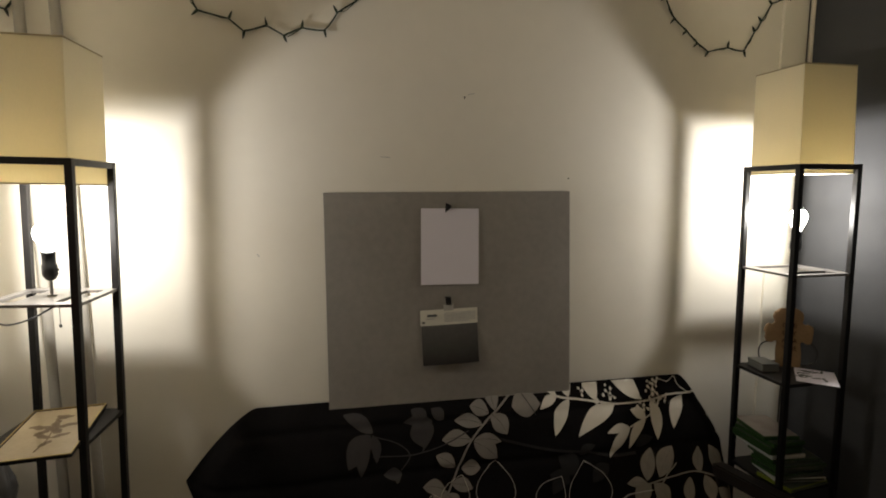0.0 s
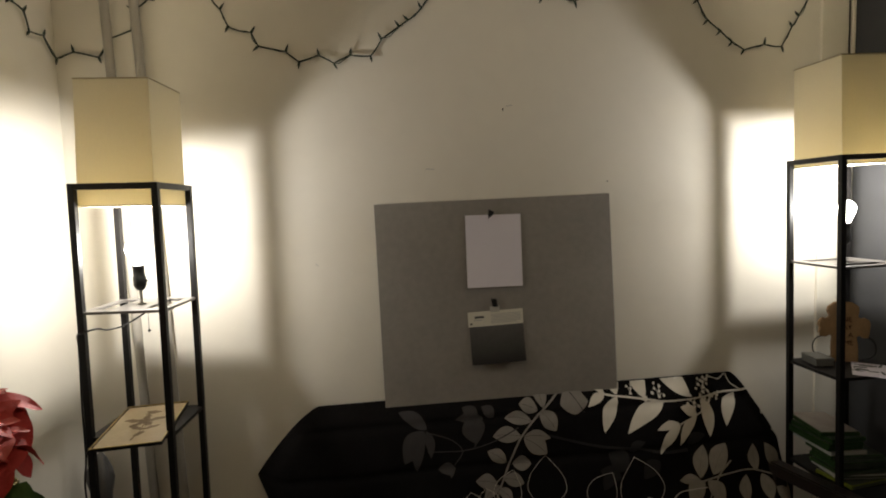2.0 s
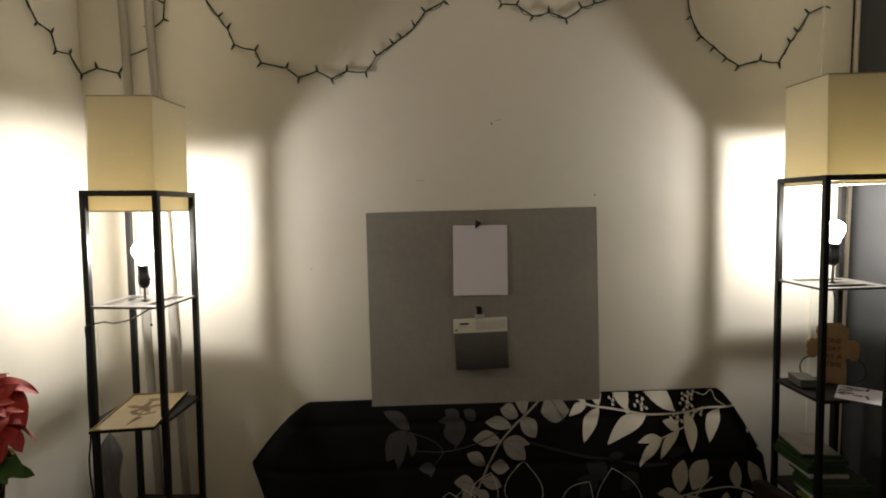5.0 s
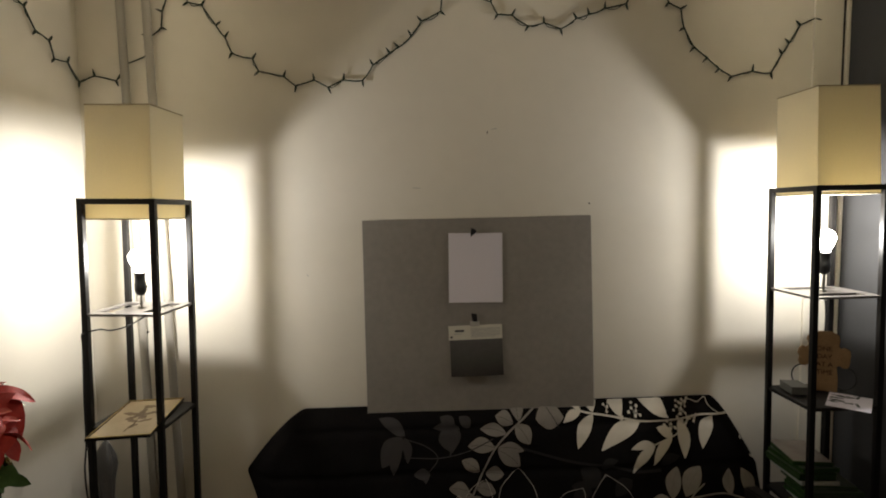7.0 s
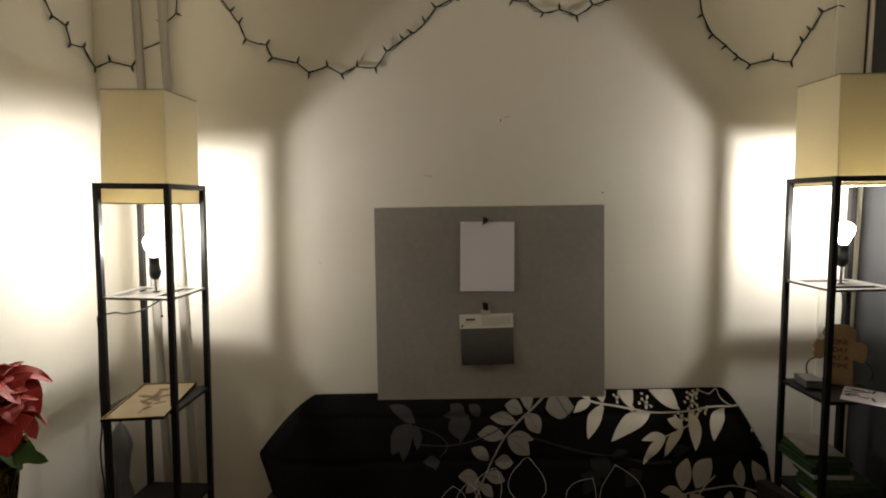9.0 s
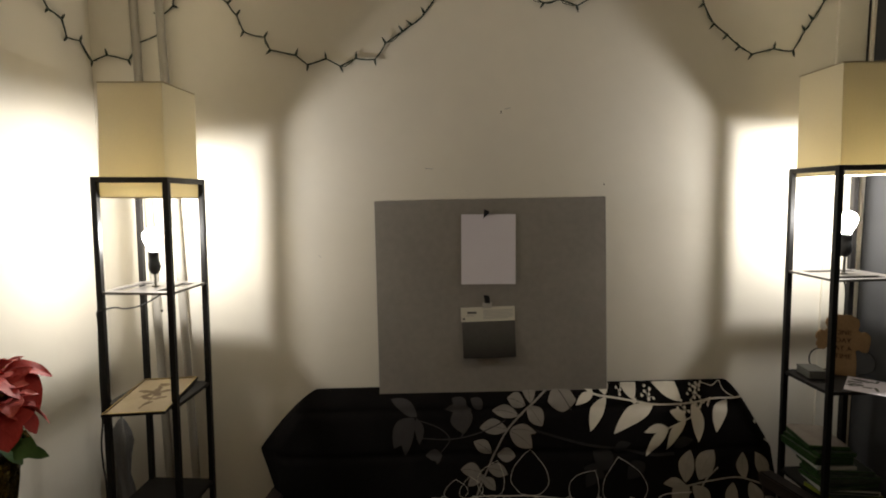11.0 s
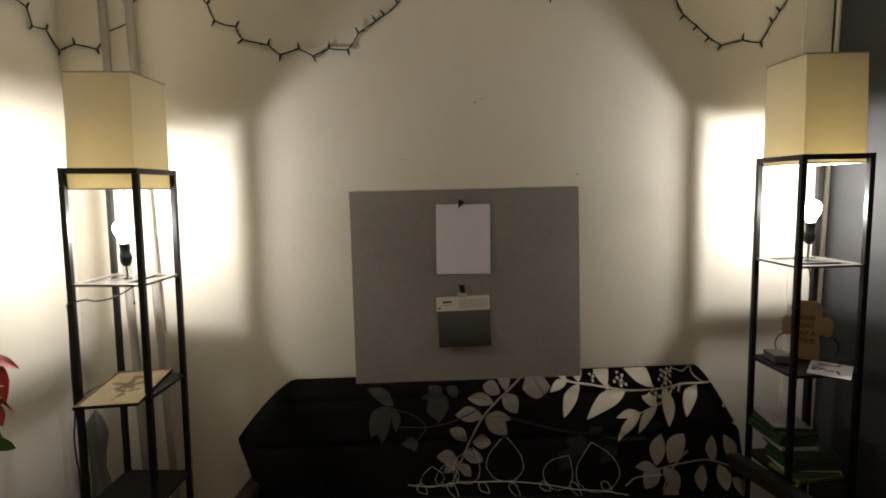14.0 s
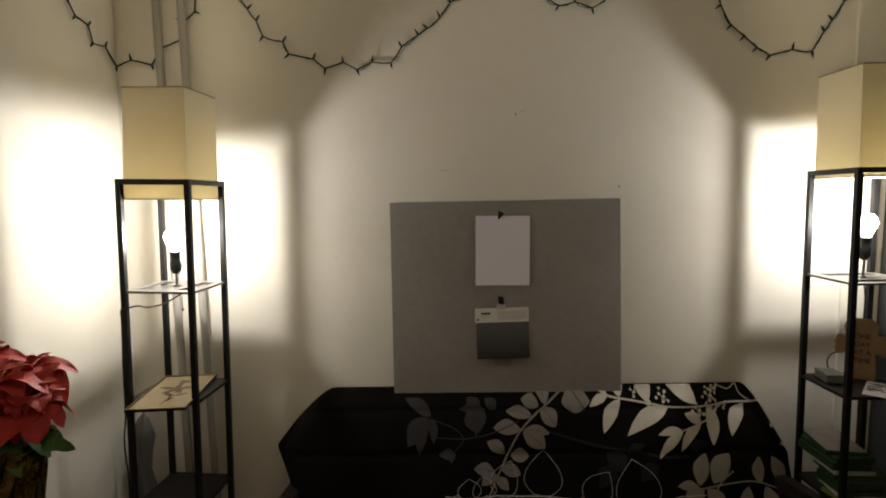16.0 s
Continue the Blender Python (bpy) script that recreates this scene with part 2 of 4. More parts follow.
# ---- shelf lamps ----
def shelf_lamp(at, turn, lean, top, plate_z, shelves, label, bulb_mat, slots_along_x, shade_dx, shade_z, bulb_at, bulb_r):
    L = thing("shelf_lamp", label, "floor lamp", "shelf lamps")
    L.matrix_world = pose(at[0], at[1], 0, 0, lean, turn)
    h, p = 0.1265, 0.0185
    for sx in (-1, 1):
        for sy in (-1, 1):
            cx, cy = sx * (h - p / 2), sy * (h - p / 2)
            part("post", box(cx - p / 2, cx + p / 2, cy - p / 2, cy + p / 2, 0, top, 0.0015), M_BLACK, L)
    q = h - p
    rz0, rz1 = top - 0.0185, top - 0.0005
    for s in (-1, 1):
        c = s * (h - p / 2)
        part("rail", box(-q, q, c - p / 2 + 0.001, c + p / 2 - 0.001, rz0, rz1, 0.001), M_BLACK, L)
        part("rail", box(c - p / 2 + 0.001, c + p / 2 - 0.001, -q, q, rz0, rz1, 0.001), M_BLACK, L)
    # slotted plate that carries the socket
    bm = bmesh.new()
    t0, t1, e = plate_z - 0.008, plate_z, h - 0.004
    way = Matrix() if slots_along_x else pose(0, 0, 0, 0, 0, 90)
    for a in ((-e, e, -e, -0.098), (-e, e, 0.098, e), (-e, e, -0.05, 0.05), (-e, -0.085, -0.098, -0.05), (0.085, e, -0.098, -0.05), (-e, -0.085, 0.05, 0.098), (0.085, e, 0.05, 0.098)):
        box(*a, t0, t1, bm=bm, m=way)
    bmesh.ops.remove_doubles(bm, verts=bm.verts, dist=0.0004)
    part("plate", bm, M_PLATE, L, "slotted dark plate under the bulb")
    for z in shelves:
        part("shelf", box(-h + 0.003, h - 0.003, -h + 0.003, h - 0.003, z - 0.012, z, 0.001), M_SHELF, L)
    # shade: four linen panels, open above and below
    w0, w1 = 0.109, 0.105
    z0, z1 = shade_z
    bm = bmesh.new()
    outer, inner = [], []
    for z, w, dx in ((z0, w0, 0.0), (z1, w1, shade_dx)):
        for k, ring in ((0.0, outer), (0.0018, inner)):
            ring.append([bm.verts.new((sx * (w - k) + dx, sy * (w - k), z)) for sx, sy in ((-1, -1), (1, -1), (1, 1), (-1, 1))])
    for i in range(4):
        j = (i + 1) % 4
        bm.faces.new((outer[0][i], outer[0][j], outer[1][j], outer[1][i]))
        bm.faces.new((inner[0][j], inner[0][i], inner[1][i], inner[1][j]))
        bm.faces.new((outer[1][i], outer[1][j], inner[1][j], inner[1][i]))
        bm.faces.new((outer[0][j], outer[0][i], inner[0][i], inner[0][j]))
    shade = part("shade", bm, M_SHADE, L, "pale cream fabric box shade")
    for zz, w, dx in ((z0 + 0.002, w0 + 0.0006, 0), (z1 - 0.002, w1 + 0.0006, shade_dx)):
        bm = bmesh.new()
        for s in (-1, 1):
            box(-w + dx, w + dx, s * w - 0.001, s * w + 0.001, zz - 0.002, zz + 0.002, bm=bm)
            box(s * w - 0.001 + dx, s * w + 0.001 + dx, -w, w, zz - 0.002, zz + 0.002, bm=bm)
        part("hem", bm, M_SHADEBAND, shade)
    # wires that holds the shade between the posts
    zz = top - 0.012
    for s in (-1, 1):
        part("shade_wire", tube([(s * (w0 - 0.004), -q, zz), (s * (w0 - 0.004), q, zz)], 0.0016, 6), M_STEEL, L)
    # socket and bulb
    bx, by, bz = bulb_at
    lean = Matrix.Shear("XY", 4, ((bx / (bz - plate_z)), (by / (bz - plate_z)))) @ Matrix.Identity(4)
    off = Matrix.Translation((0, 0, plate_z)) @ lean @ Matrix.Translation((0, 0, -plate_z))
    part("stem", lathe([(0.012, plate_z), (0.012, plate_z + 0.004), (0.0045, plate_z + 0.006), (0.0045, bz - 0.125)], 12, m=off), M_STEEL, L, smooth=False)
    sock = part("socket", lathe([(0.008, bz - 0.130), (0.012, bz - 0.127), (0.0175, bz - 0.118), (0.0190, bz - 0.112), (0.0190, bz - 0.088), (0.0165, bz - 0.085), (0.0165, bz - 0.060), (0.0175, bz - 0.058), (0.0175, bz - 0.052), (0.0135, bz - 0.050)], 18, m=off), M_SOCKET, L, smooth=True)
    part("switch_key", box(0.016, 0.024, -0.003, 0.003, bz - 0.104, bz - 0.097, 0.001, m=off), M_SOCKET, sock)
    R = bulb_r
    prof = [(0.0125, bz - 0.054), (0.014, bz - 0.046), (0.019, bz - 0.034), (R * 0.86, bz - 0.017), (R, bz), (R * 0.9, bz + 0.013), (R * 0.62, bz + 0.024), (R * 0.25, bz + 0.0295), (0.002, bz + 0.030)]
    part("bulb", lathe(prof, 14, m=off), bulb_mat, L, "lit frosted bulb", smooth=True).visible_shadow = False  # glass envelope; casts no shadow, so the point light inside gets out
    if slots_along_x:
        return L
    bm = tube([(0.010, 0.012, plate_z - 0.008), (0.011, 0.012, plate_z - 0.085)], 0.0009, 5)
    lathe([(0.001, plate_z - 0.094), (0.0042, plate_z - 0.090), (0.0042, plate_z - 0.087), (0.001, plate_z - 0.083)], 8, bm, Matrix.Translation((0.011, 0.012, 0)))
    part("pull_chain", bm, M_SOCKET, L)
    return L


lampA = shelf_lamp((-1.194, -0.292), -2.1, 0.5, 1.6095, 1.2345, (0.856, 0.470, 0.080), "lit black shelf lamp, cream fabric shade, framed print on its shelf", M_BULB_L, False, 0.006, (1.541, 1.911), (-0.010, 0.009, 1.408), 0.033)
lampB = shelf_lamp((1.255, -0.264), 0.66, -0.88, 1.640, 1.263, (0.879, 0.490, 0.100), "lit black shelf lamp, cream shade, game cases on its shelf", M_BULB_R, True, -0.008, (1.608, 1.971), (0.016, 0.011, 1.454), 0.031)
bm = tube(smooth_line([(0.02, 0.06, 1.224), (-0.05, 0.095, 1.182), (-0.098, 0.07, 1.153), (-0.094, -0.03, 1.161), (-0.090, -0.09, 1.178), (-0.112, -0.132, 1.175), (-0.1300, -0.122, 1.165), (-0.1300, -0.120, 1.12), (-0.1335, -0.120, 0.95), (-0.1335, -0.120, 0.80), (-0.142, -0.120, 0.72), (-0.140, -0.120, 0.64), (-0.1335, -0.120, 0.55), (-0.1335, -0.12, 0.1), (-0.145, -0.1, 0.006)], 5), 0.0028, 6)
part("cord", bm, M_SOCKET, lampA, "black power cord", smooth=True)
bm = tube(smooth_line([(0.01, 0.05, 1.253), (0.04, 0.09, 1.24), (0.098, 0.115, 1.20), (0.100, 0.117, 1.0), (0.098, 0.117, 0.5), (0.098, 0.117, 0.12), (0.11, 0.14, 0.006)], 5), 0.0028, 6)
part("cord", bm, M_SOCKET, lampB, "black power cord", smooth=True)

# ---- things on the wall ----
G = thing("grey_board", "large sheet of grey card taped flat to the wall", "board")
bm = box(-0.4585, 0.4585, -0.004, 0, -0.381, 0.394)
sheet = part("sheet", bm, M_GREYPAPER, G)
G.matrix_world = pose(0.0125, -0.001, 1.5315, -2.4, 0, 0) @ pose(0, 0, -0.394)  # its foot stands out over the futon's rim
sheet.rotation_euler = (0, radians(-0.95), 0)
for nm, dims in (("paper_edge", (0.4587, 0.4603, -0.0045, 0.0, -0.381, 0.394)), ("paper_edge", (-0.4585, 0.4585, -0.0045, 0.0, 0.3941, 0.3953))):
    part(nm, box(*dims), M_CLEARTAPE, sheet, "pale raw paper edge")

P = thing("paper_sheet", "blank white letter paper taped to the grey board", "paper")
P.matrix_world = pose(0, -0.0150, 1.333, -2.4, 0, 0)
bm = bmesh.new()
nx, nz = 8, 10
vs = [[bm.verts.new((-0.108 + 0.216 * i / nx, -0.0005 - 0.003 * (1 - j / nz) ** 2 - 0.0015 * abs(2 * i / nx - 1) ** 3, -0.1395 + 0.279 * j / nz)) for i in range(nx + 1)] for j in range(nz + 1)]
for j in range(nz):
    for i in range(nx):
        bm.faces.new((vs[j][i], vs[j][i + 1], vs[j + 1][i + 1], vs[j + 1][i]))
pp = part("page", bm, M_PAPER, P, smooth=True)
bm = bmesh.new()
a = [bm.verts.new(v) for v in ((-0.017, -0.004, 0.160), (0.004, -0.010, 0.150), (-0.002, -0.012, 0.138), (-0.020, -0.005, 0.123))]
bm.faces.new(a)
bmesh.ops.solidify(bm, geom=bm.faces[:], thickness=0.001)
part("tape", bm, M_TAPE, P, "curled bit of black tape")

C = thing("printed_card", "dark glossy card with white printed header, taped to grey board", "card")
C.matrix_world = pose(0.0000, -0.0295, 0.9985, -2.4, -1.9, 0)


def curl(z):
    return -0.0006 - 0.020 * max(0.0, (0.06 - z) / 0.165) ** 2


def strip(x0, x1, z0, z1, off, n=8):
    b = bmesh.new()
    rows = []
    for j in range(n + 1):
        z = z0 + (z1 - z0) * j / n
        rows.append([b.verts.new((x0 + (x1 - x0) * i / 6, curl(z) - off + 0.006 * (2 * i / 6 - 1) ** 2 * max(0, (0.05 - z) / 0.15), z)) for i in range(7)])
    for j in range(n):
        for i in range(6):
            b.faces.new((rows[j][i], rows[j][i + 1], rows[j + 1][i + 1], rows[j + 1][i]))
    return b


part("print_area", strip(-0.104, 0.107, -0.099, 0.046, 0), M_PRINT, C, "dark grey gradient print", smooth=True)
part("header", strip(-0.108, 0.108, 0.046, 0.104, 0.0, 3), M_HEADER, C, "white header with small print")
for x0, x1, z0, z1, mm in ((-0.082, -0.045, 0.078, 0.087, M_INK), (-0.086, -0.055, 0.069, 0.072, M_INKPALE), (-0.101, -0.092, 0.054, 0.062, M_INK)):
    part("print_bar", strip(x0, x1, z0, z1, 0.0009, 1), mm, C)
for k in range(7):
    part("print_bar", strip(-0.018, 0.1 - 0.02 * (k == 6), 0.089 - 0.0055 * k, 0.0915 - 0.0055 * k, 0.0009, 1), M_INKPALE, C)
bm = bmesh.new()
bm.faces.new([bm.verts.new(v) for v in ((-0.014, -0.003, 0.152), (0.008, -0.004, 0.149), (0.010, -0.006, 0.118), (-0.010, -0.006, 0.120))])
bmesh.ops.solidify(bm, geom=bm.faces[:], thickness=0.001)
part("tape", bm, M_TAPE, C, "bit of black tape")
part("clear_tape", box(-0.02, 0.018, -0.0015, -0.0005, 0.098, 0.121), M_CLEARTAPE, C)

N = thing("nail", "small bent nail sticking out of the wall", "nail", at=(0.049, 0, 1.875))
part("shank", tube([(0, 0.004, 0), (0, -0.012, -0.002), (-0.002, -0.018, -0.010)], 0.0018, 6), M_NAIL, N)
N = thing("nail", "tiny dark nail head", "nail", at=(0.460, 0, 1.588))
part("head", lathe([(0.003, 0), (0.003, 0.002)], 8, m=pose(0, 0, 0, 90, 0, 0)), M_NAIL, N)
for sx, sz, ln, an in ((-0.235, 1.653, 0.016, 4), (-0.675, 1.306, 0.006, 50), (0.075, 1.885, 0.012, -10)):
    tagged(part("wall_scuff", box(-ln, ln, -0.0012, 0.0, -0.0012, 0.0012, m=pose(sx, 0, sz, 0, an, 0)), M_INKPALE), "small scuff on the cream wall", "scuff", kind="structure")


# ---- string of mini lights ----
def light_string(x0, z0, x1, z1, sag, low, seed, label):
    """One swag of a mini-light string between two hooks. low: where along it the lowest point lies."""
    rnd = random.Random(seed)
    S = thing("string_lights", label, "string lights", "swags of string lights", (x0, -0.0062, z0))

    def curve(u):
        w = u ** (math.log(0.5) / math.log(low))
        return Vector(((x1 - x0) * u, 0, (z1 - z0) * u - sag * (1 - abs(2 * w - 1) ** 2.1)))

    fine = [curve(k / 200) for k in range(201)]
    run = [0.0]
    for a, b in zip(fine, fine[1:]):
        run.append(run[-1] + (b - a).length)
    n = max(6, round(run[-1] / 0.066))
    pts, side = [], []
    for i in range(n + 1):
        want = run[-1] * min(1.0, max(0.0, (i + (rnd.uniform(-0.22, 0.22) if 0 < i < n else 0)) / n))
        k = next(q for q in range(201) if run[q] >= want - 1e-9)
        d = (fine[min(k + 2, 200)] - fine[max(k - 2, 0)]).normalized()
        nor = Vector((-d.z, 0, d.x))
        sg = (-1) ** i if rnd.random() > 0.12 else -((-1) ** i)
        p = fine[k] + nor * (sg * rnd.uniform(0.009, 0.020) if 0 < i < n else 0)
        p.y = rnd.uniform(-0.004, 0.001)
        over = XL + 0.014 - (x0 + p.x)
        if over > 0:  # past the corner the string runs on along the side wall
            p = Vector((XL + 0.014 - x0 + p.y, p.y - over, p.z))
            nor = Vector((0.0, nor.x, nor.z))
        pts.append(p)
        side.append(nor * sg)
    line = []
    for a, b in zip(pts, pts[1:]):  # nearly straight from bulb to bulb, with a little slack
        slack = rnd.uniform(-0.001, 0.005)
        line += [a.lerp(b, k / 4) - Vector((0, 0, slack * math.sin(math.pi * k / 4))) for k in range(4)]
    line.append(pts[-1])
    part("wire", tube(line, 0.0029, 5), M_WIRE, S)
    loose = [rnd.choice((0.0, 0.0, 0.004, 0.011)) for _ in pts]
    tw = [p + Vector((0.0025 * math.sin(i * 1.7), -0.002, 0.0025 * math.cos(i * 1.9) - loose[i // 4] * math.sin(math.pi * (i % 4) / 4))) for i, p in enumerate(line)]
    part("wire", tube(tw, 0.0015, 5), M_WIRE, S)
    for p, nor in zip(pts, side):
        d = (nor + Vector((rnd.uniform(-0.5, 0.5), rnd.uniform(-0.3, 0.0), rnd.uniform(-0.2, 0.2)))).normalized()
        if x0 + p.x < XL + 0.03:
            d.x = abs(d.x) * 0.3
        q = d.to_track_quat("Z", "Y").to_matrix().to_4x4()
        m = Matrix.Translation(p) @ q
        hold = part("bulb_holder", lathe([(0.0040, 0.0), (0.0045, 0.005), (0.0040, 0.016)], 7, m=m), M_WIRE, S)
        part("mini_bulb", lathe([(0.0031, 0.0155), (0.0029, 0.020), (0.0007, 0.027)], 6, m=m), M_MINI, hold)
    return S


for x0, z0, x1, z1, sag, low, seed, lb in (
    (-2.15, 2.45, -1.145, 2.45, 0.372, 0.667, 3, "green mini-light string hanging in a swag behind the pipes"),
    (-1.135, 2.45, -0.07, 2.45, 0.394, 0.49, 5, "green mini-light string hanging in a wide swag"),
    (-0.06, 2.45, 0.675, 2.45, 0.168, 0.50, 8, "green mini-light string hanging in a shallow swag"),
    (0.732, 2.45, 1.388, 2.45, 0.360, 0.53, 11, "green mini-light string hanging in a swag near the corner"),
):
    light_string(x0, z0, x1, z1, sag, low, seed, lb)
H = thing("wall_hook", "small dark hook holding the light string", "hook", "hooks for the lights", (XL, -0.624, 2.462))
part("shank", tube([(-0.002, 0, 0.004), (0.016, 0, 0.0), (0.018, 0, -0.014), (0.008, 0, -0.018)], 0.002, 6), M_NAIL, H)
for hx in (-1.14, -0.065, 0.70, 1.388):
    H = thing("wall_hook", "small dark hook holding the light string", "hook", "hooks for the lights", (hx, 0, 2.462))
    part("shank", tube([(0, 0.002, 0.004), (0, -0.016, 0.0), (0, -0.018, -0.014), (0, -0.008, -0.018)], 0.002, 6), M_NAIL, H)


# ---- futon with its printed cover ----
def top_z(x):
    return 0.786 + 0.036 * (x - 0.17)


def side_l(z):
    return -0.67 - 0.262 * min(1.0, max(0.0, (0.765 - z) / 0.262)) ** 0.68 + 0.50 * max(0.0, 0.50 - z)


def side_r(z):
    return 0.955 + 0.19 * min(1.0, max(0.0, (0.815 - z) / 0.26)) ** 0.75 + 0.10 * max(0.0, 0.55 - z)


def cover_y(x, z):
    """How far the cover's front stands off the wall: it leans back, sags between seams and rolls over at the rim."""
    y = -0.046 - 0.33 * (0.82 - z) + 0.040 * math.exp(-max(0.0, top_z(x) - z) / 0.05)
    deep = min(1.0, max(0.0, (top_z(x) - z) / 0.10))
    y -= 0.0022 * deep * math.sin(31 * x + 14 * z + 2 * math.sin(7 * z))
    y -= deep * (0.006 * math.sin(5.2 * x + 9 * z) + 0.004 * math.sin(13 * x - 21 * z + 1.0))
    for seam in (0.70, 0.545):
        zs = seam + 0.030 * (x - 0.17)
        y += 0.007 * math.exp(-((z - zs) / 0.013) ** 2)
    y = min(y + 0.55 * max(0.0, -0.80 - x), -0.03)  # the end of the mattress turns back to the wall
    e = min(top_z(x) - z, 0.8 * (x - side_l(z)), 0.8 * (side_r(z) - x))
    r = 0.07
    if e < r:
        k = 1 - max(e, 0) / r
        y += (-y - 0.02) * (1 - math.sqrt(max(0.0, 1 - k * k)))
    return min(y, -0.012)


F = thing("futon", "futon sofa under a black cotton cover with white floral print", "sofa")
F.matrix_world = pose(-0.0095, 0, 0.001, 0, 0.9, 0)  # it sags a little towards one end
bm = bmesh.new()
NU, NV = 130, 72
grid = []
for j in range(NV + 1):
    v = j / NV
    row = []
    for i in range(NU + 1):
        u = i / NU
        zt = 0.30 + (0.83 - 0.30) * v
        x = side_l(zt) + (side_r(zt) - side_l(zt)) * u
        z = min(zt, top_z(x))
        x = min(max(x, side_l(z)), side_r(z))
        row.append(bm.verts.new((x, cover_y(x, z), z)))
    grid.append(row)
for j in range(NV):
    for i in range(NU):
        bm.faces.new((grid[j][i], grid[j][i + 1], grid[j + 1][i + 1], grid[j + 1][i]))
bmesh.ops.remove_doubles(bm, verts=bm.verts, dist=0.0003)
cover = part("back_cover", bm, M_COVER, F, "black cotton cover printed with pale leaves", smooth=True)
part("backrest", box(-0.62, 0.93, -0.045, -0.013, 0.30, 0.70, 0.012), M_COVER, F)
bm = box(-0.80, 1.02, -0.98, -0.17, 0.20, 0.355, 0.05)
part("seat", bm, M_COVER, F)
for name, ax, z0, z1 in (("arm", 1.070, 0.485, 0.565), ("arm", -0.825, 0.39, 0.44)):
    bm = bmesh.new()
    vs = []
    for y, z in ((-0.10, z0), (-0.55, (z0 + z1) / 2 + 0.025), (-1.0, z1)):
        vs.append([bm.verts.new((ax + sx * 0.030, y, z + dz)) for sx, dz in ((-1, -0.05), (1, -0.05), (1, 0), (-1, 0))])
    for a, b in zip(vs, vs[1:]):
        for k in range(4):
            bm.faces.new((a[k], a[(k + 1) % 4], b[(k + 1) % 4], b[k]))
    bm.faces.new(vs[0][::-1])
    bm.faces.new(vs[-1])
    bmesh.ops.bevel(bm, geom=bm.edges[:], offset=0.006, segments=2, affect="EDGES")
    arm = part(name, bm, M_DARKWOOD, F, "dark wooden arm rail")
    for ly in (-0.16, -0.93):
        part("leg", box(ax - 0.024, ax + 0.024, ly - 0.028, ly + 0.028, 0.0157 * ax - 0.001, z0 - 0.03, 0.004), M_DARKWOOD, F)


def on_cover(x, z, lift):
    z = min(z, top_z(x) - 0.002)
    x = min(max(x, side_l(z) + 0.003), side_r(z) - 0.003)
    return Vector((x, cover_y(x, z) - lift, z))


def leaf_print(tip, base, w, material, lift=0.0040, full=0.42, name="leaf_print", vein=None):
    """One printed leaf on the cover: pointed at the tip, rounded at the base."""
    t, b = Vector((*tip, 0)), Vector((*base, 0))
    d = t - b
    n = Vector((-d.y, d.x, 0)).normalized()
    bow = n * d.length * 0.07 * (1 if tip[0] > base[0] else -1)
    bm = bmesh.new()
    N = 14
    rows = []
    for i in range(N + 1):
        s = i / N
        c = b + d * s + bow * math.sin(math.pi * s)
        k = (s / full) if s < full else (1 - s) / (1 - full)
        wd = w * math.sin(math.pi / 2 * max(0.0, min(1, k))) ** (0.8 if s < full else 0.9)
        rows.append([bm.verts.new(on_cover(*(c + n * wd * q).xy, lift)) for q in (-1, -0.5, 0, 0.5, 1)])
    for a, c in zip(rows, rows[1:]):
        for k in range(4):
            try:
                bm.faces.new((a[k], a[k + 1], c[k + 1], c[k]))
            except ValueError:
                pass
    bmesh.ops.remove_doubles(bm, verts=bm.verts, dist=0.0002)
    if vein:
        stem_print([(b + d * q + bow * math.sin(math.pi * q)).xy for q in (0.02, 0.3, 0.6, 0.88)], 0.0012, vein, lift + 0.0012, "vein_print", 4)
    return part(name, bm, material, cover, smooth=True)


def stem_print(pts, w, material, lift=0.0048, name="stem_print", n=6):
    line = smooth_line([(x, z, 0) for x, z in pts], n)
    bm = bmesh.new()
    rows = []
    for i, p in enumerate(line):
        d = line[min(i + 1, len(line) - 1)] - line[max(i - 1, 0)]
        nn = Vector((-d.y, d.x, 0)).normalized() * w / 2
        rows.append([bm.verts.new(on_cover(*(p + nn).xy, lift)), bm.verts.new(on_cover(*(p - nn).xy, lift))])
    for a, b in zip(rows, rows[1:]):
        bm.faces.new((a[0], a[1], b[1], b[0]))
    return part(name, bm, material, cover, smooth=True)


def outline_leaf(tip, base, w, material=None, wd=0.0017):
    t, b = Vector(tip), Vector(base)
    d = t - b
    n = Vector((-d.y, d.x)).normalized() * w
    stem_print([b, b + d * 0.06 + n * 0.55, b + d * 0.3 + n, b + d * 0.6 + n * 0.86, b + d * 0.85 + n * 0.38, t], wd, material or M_OUTLINE, 0.0056, "outline_print")
    stem_print([b, b + d * 0.06 - n * 0.55, b + d * 0.3 - n, b + d * 0.6 - n * 0.86, b + d * 0.85 - n * 0.38, t], wd, material or M_OUTLINE, 0.0056, "outline_print")


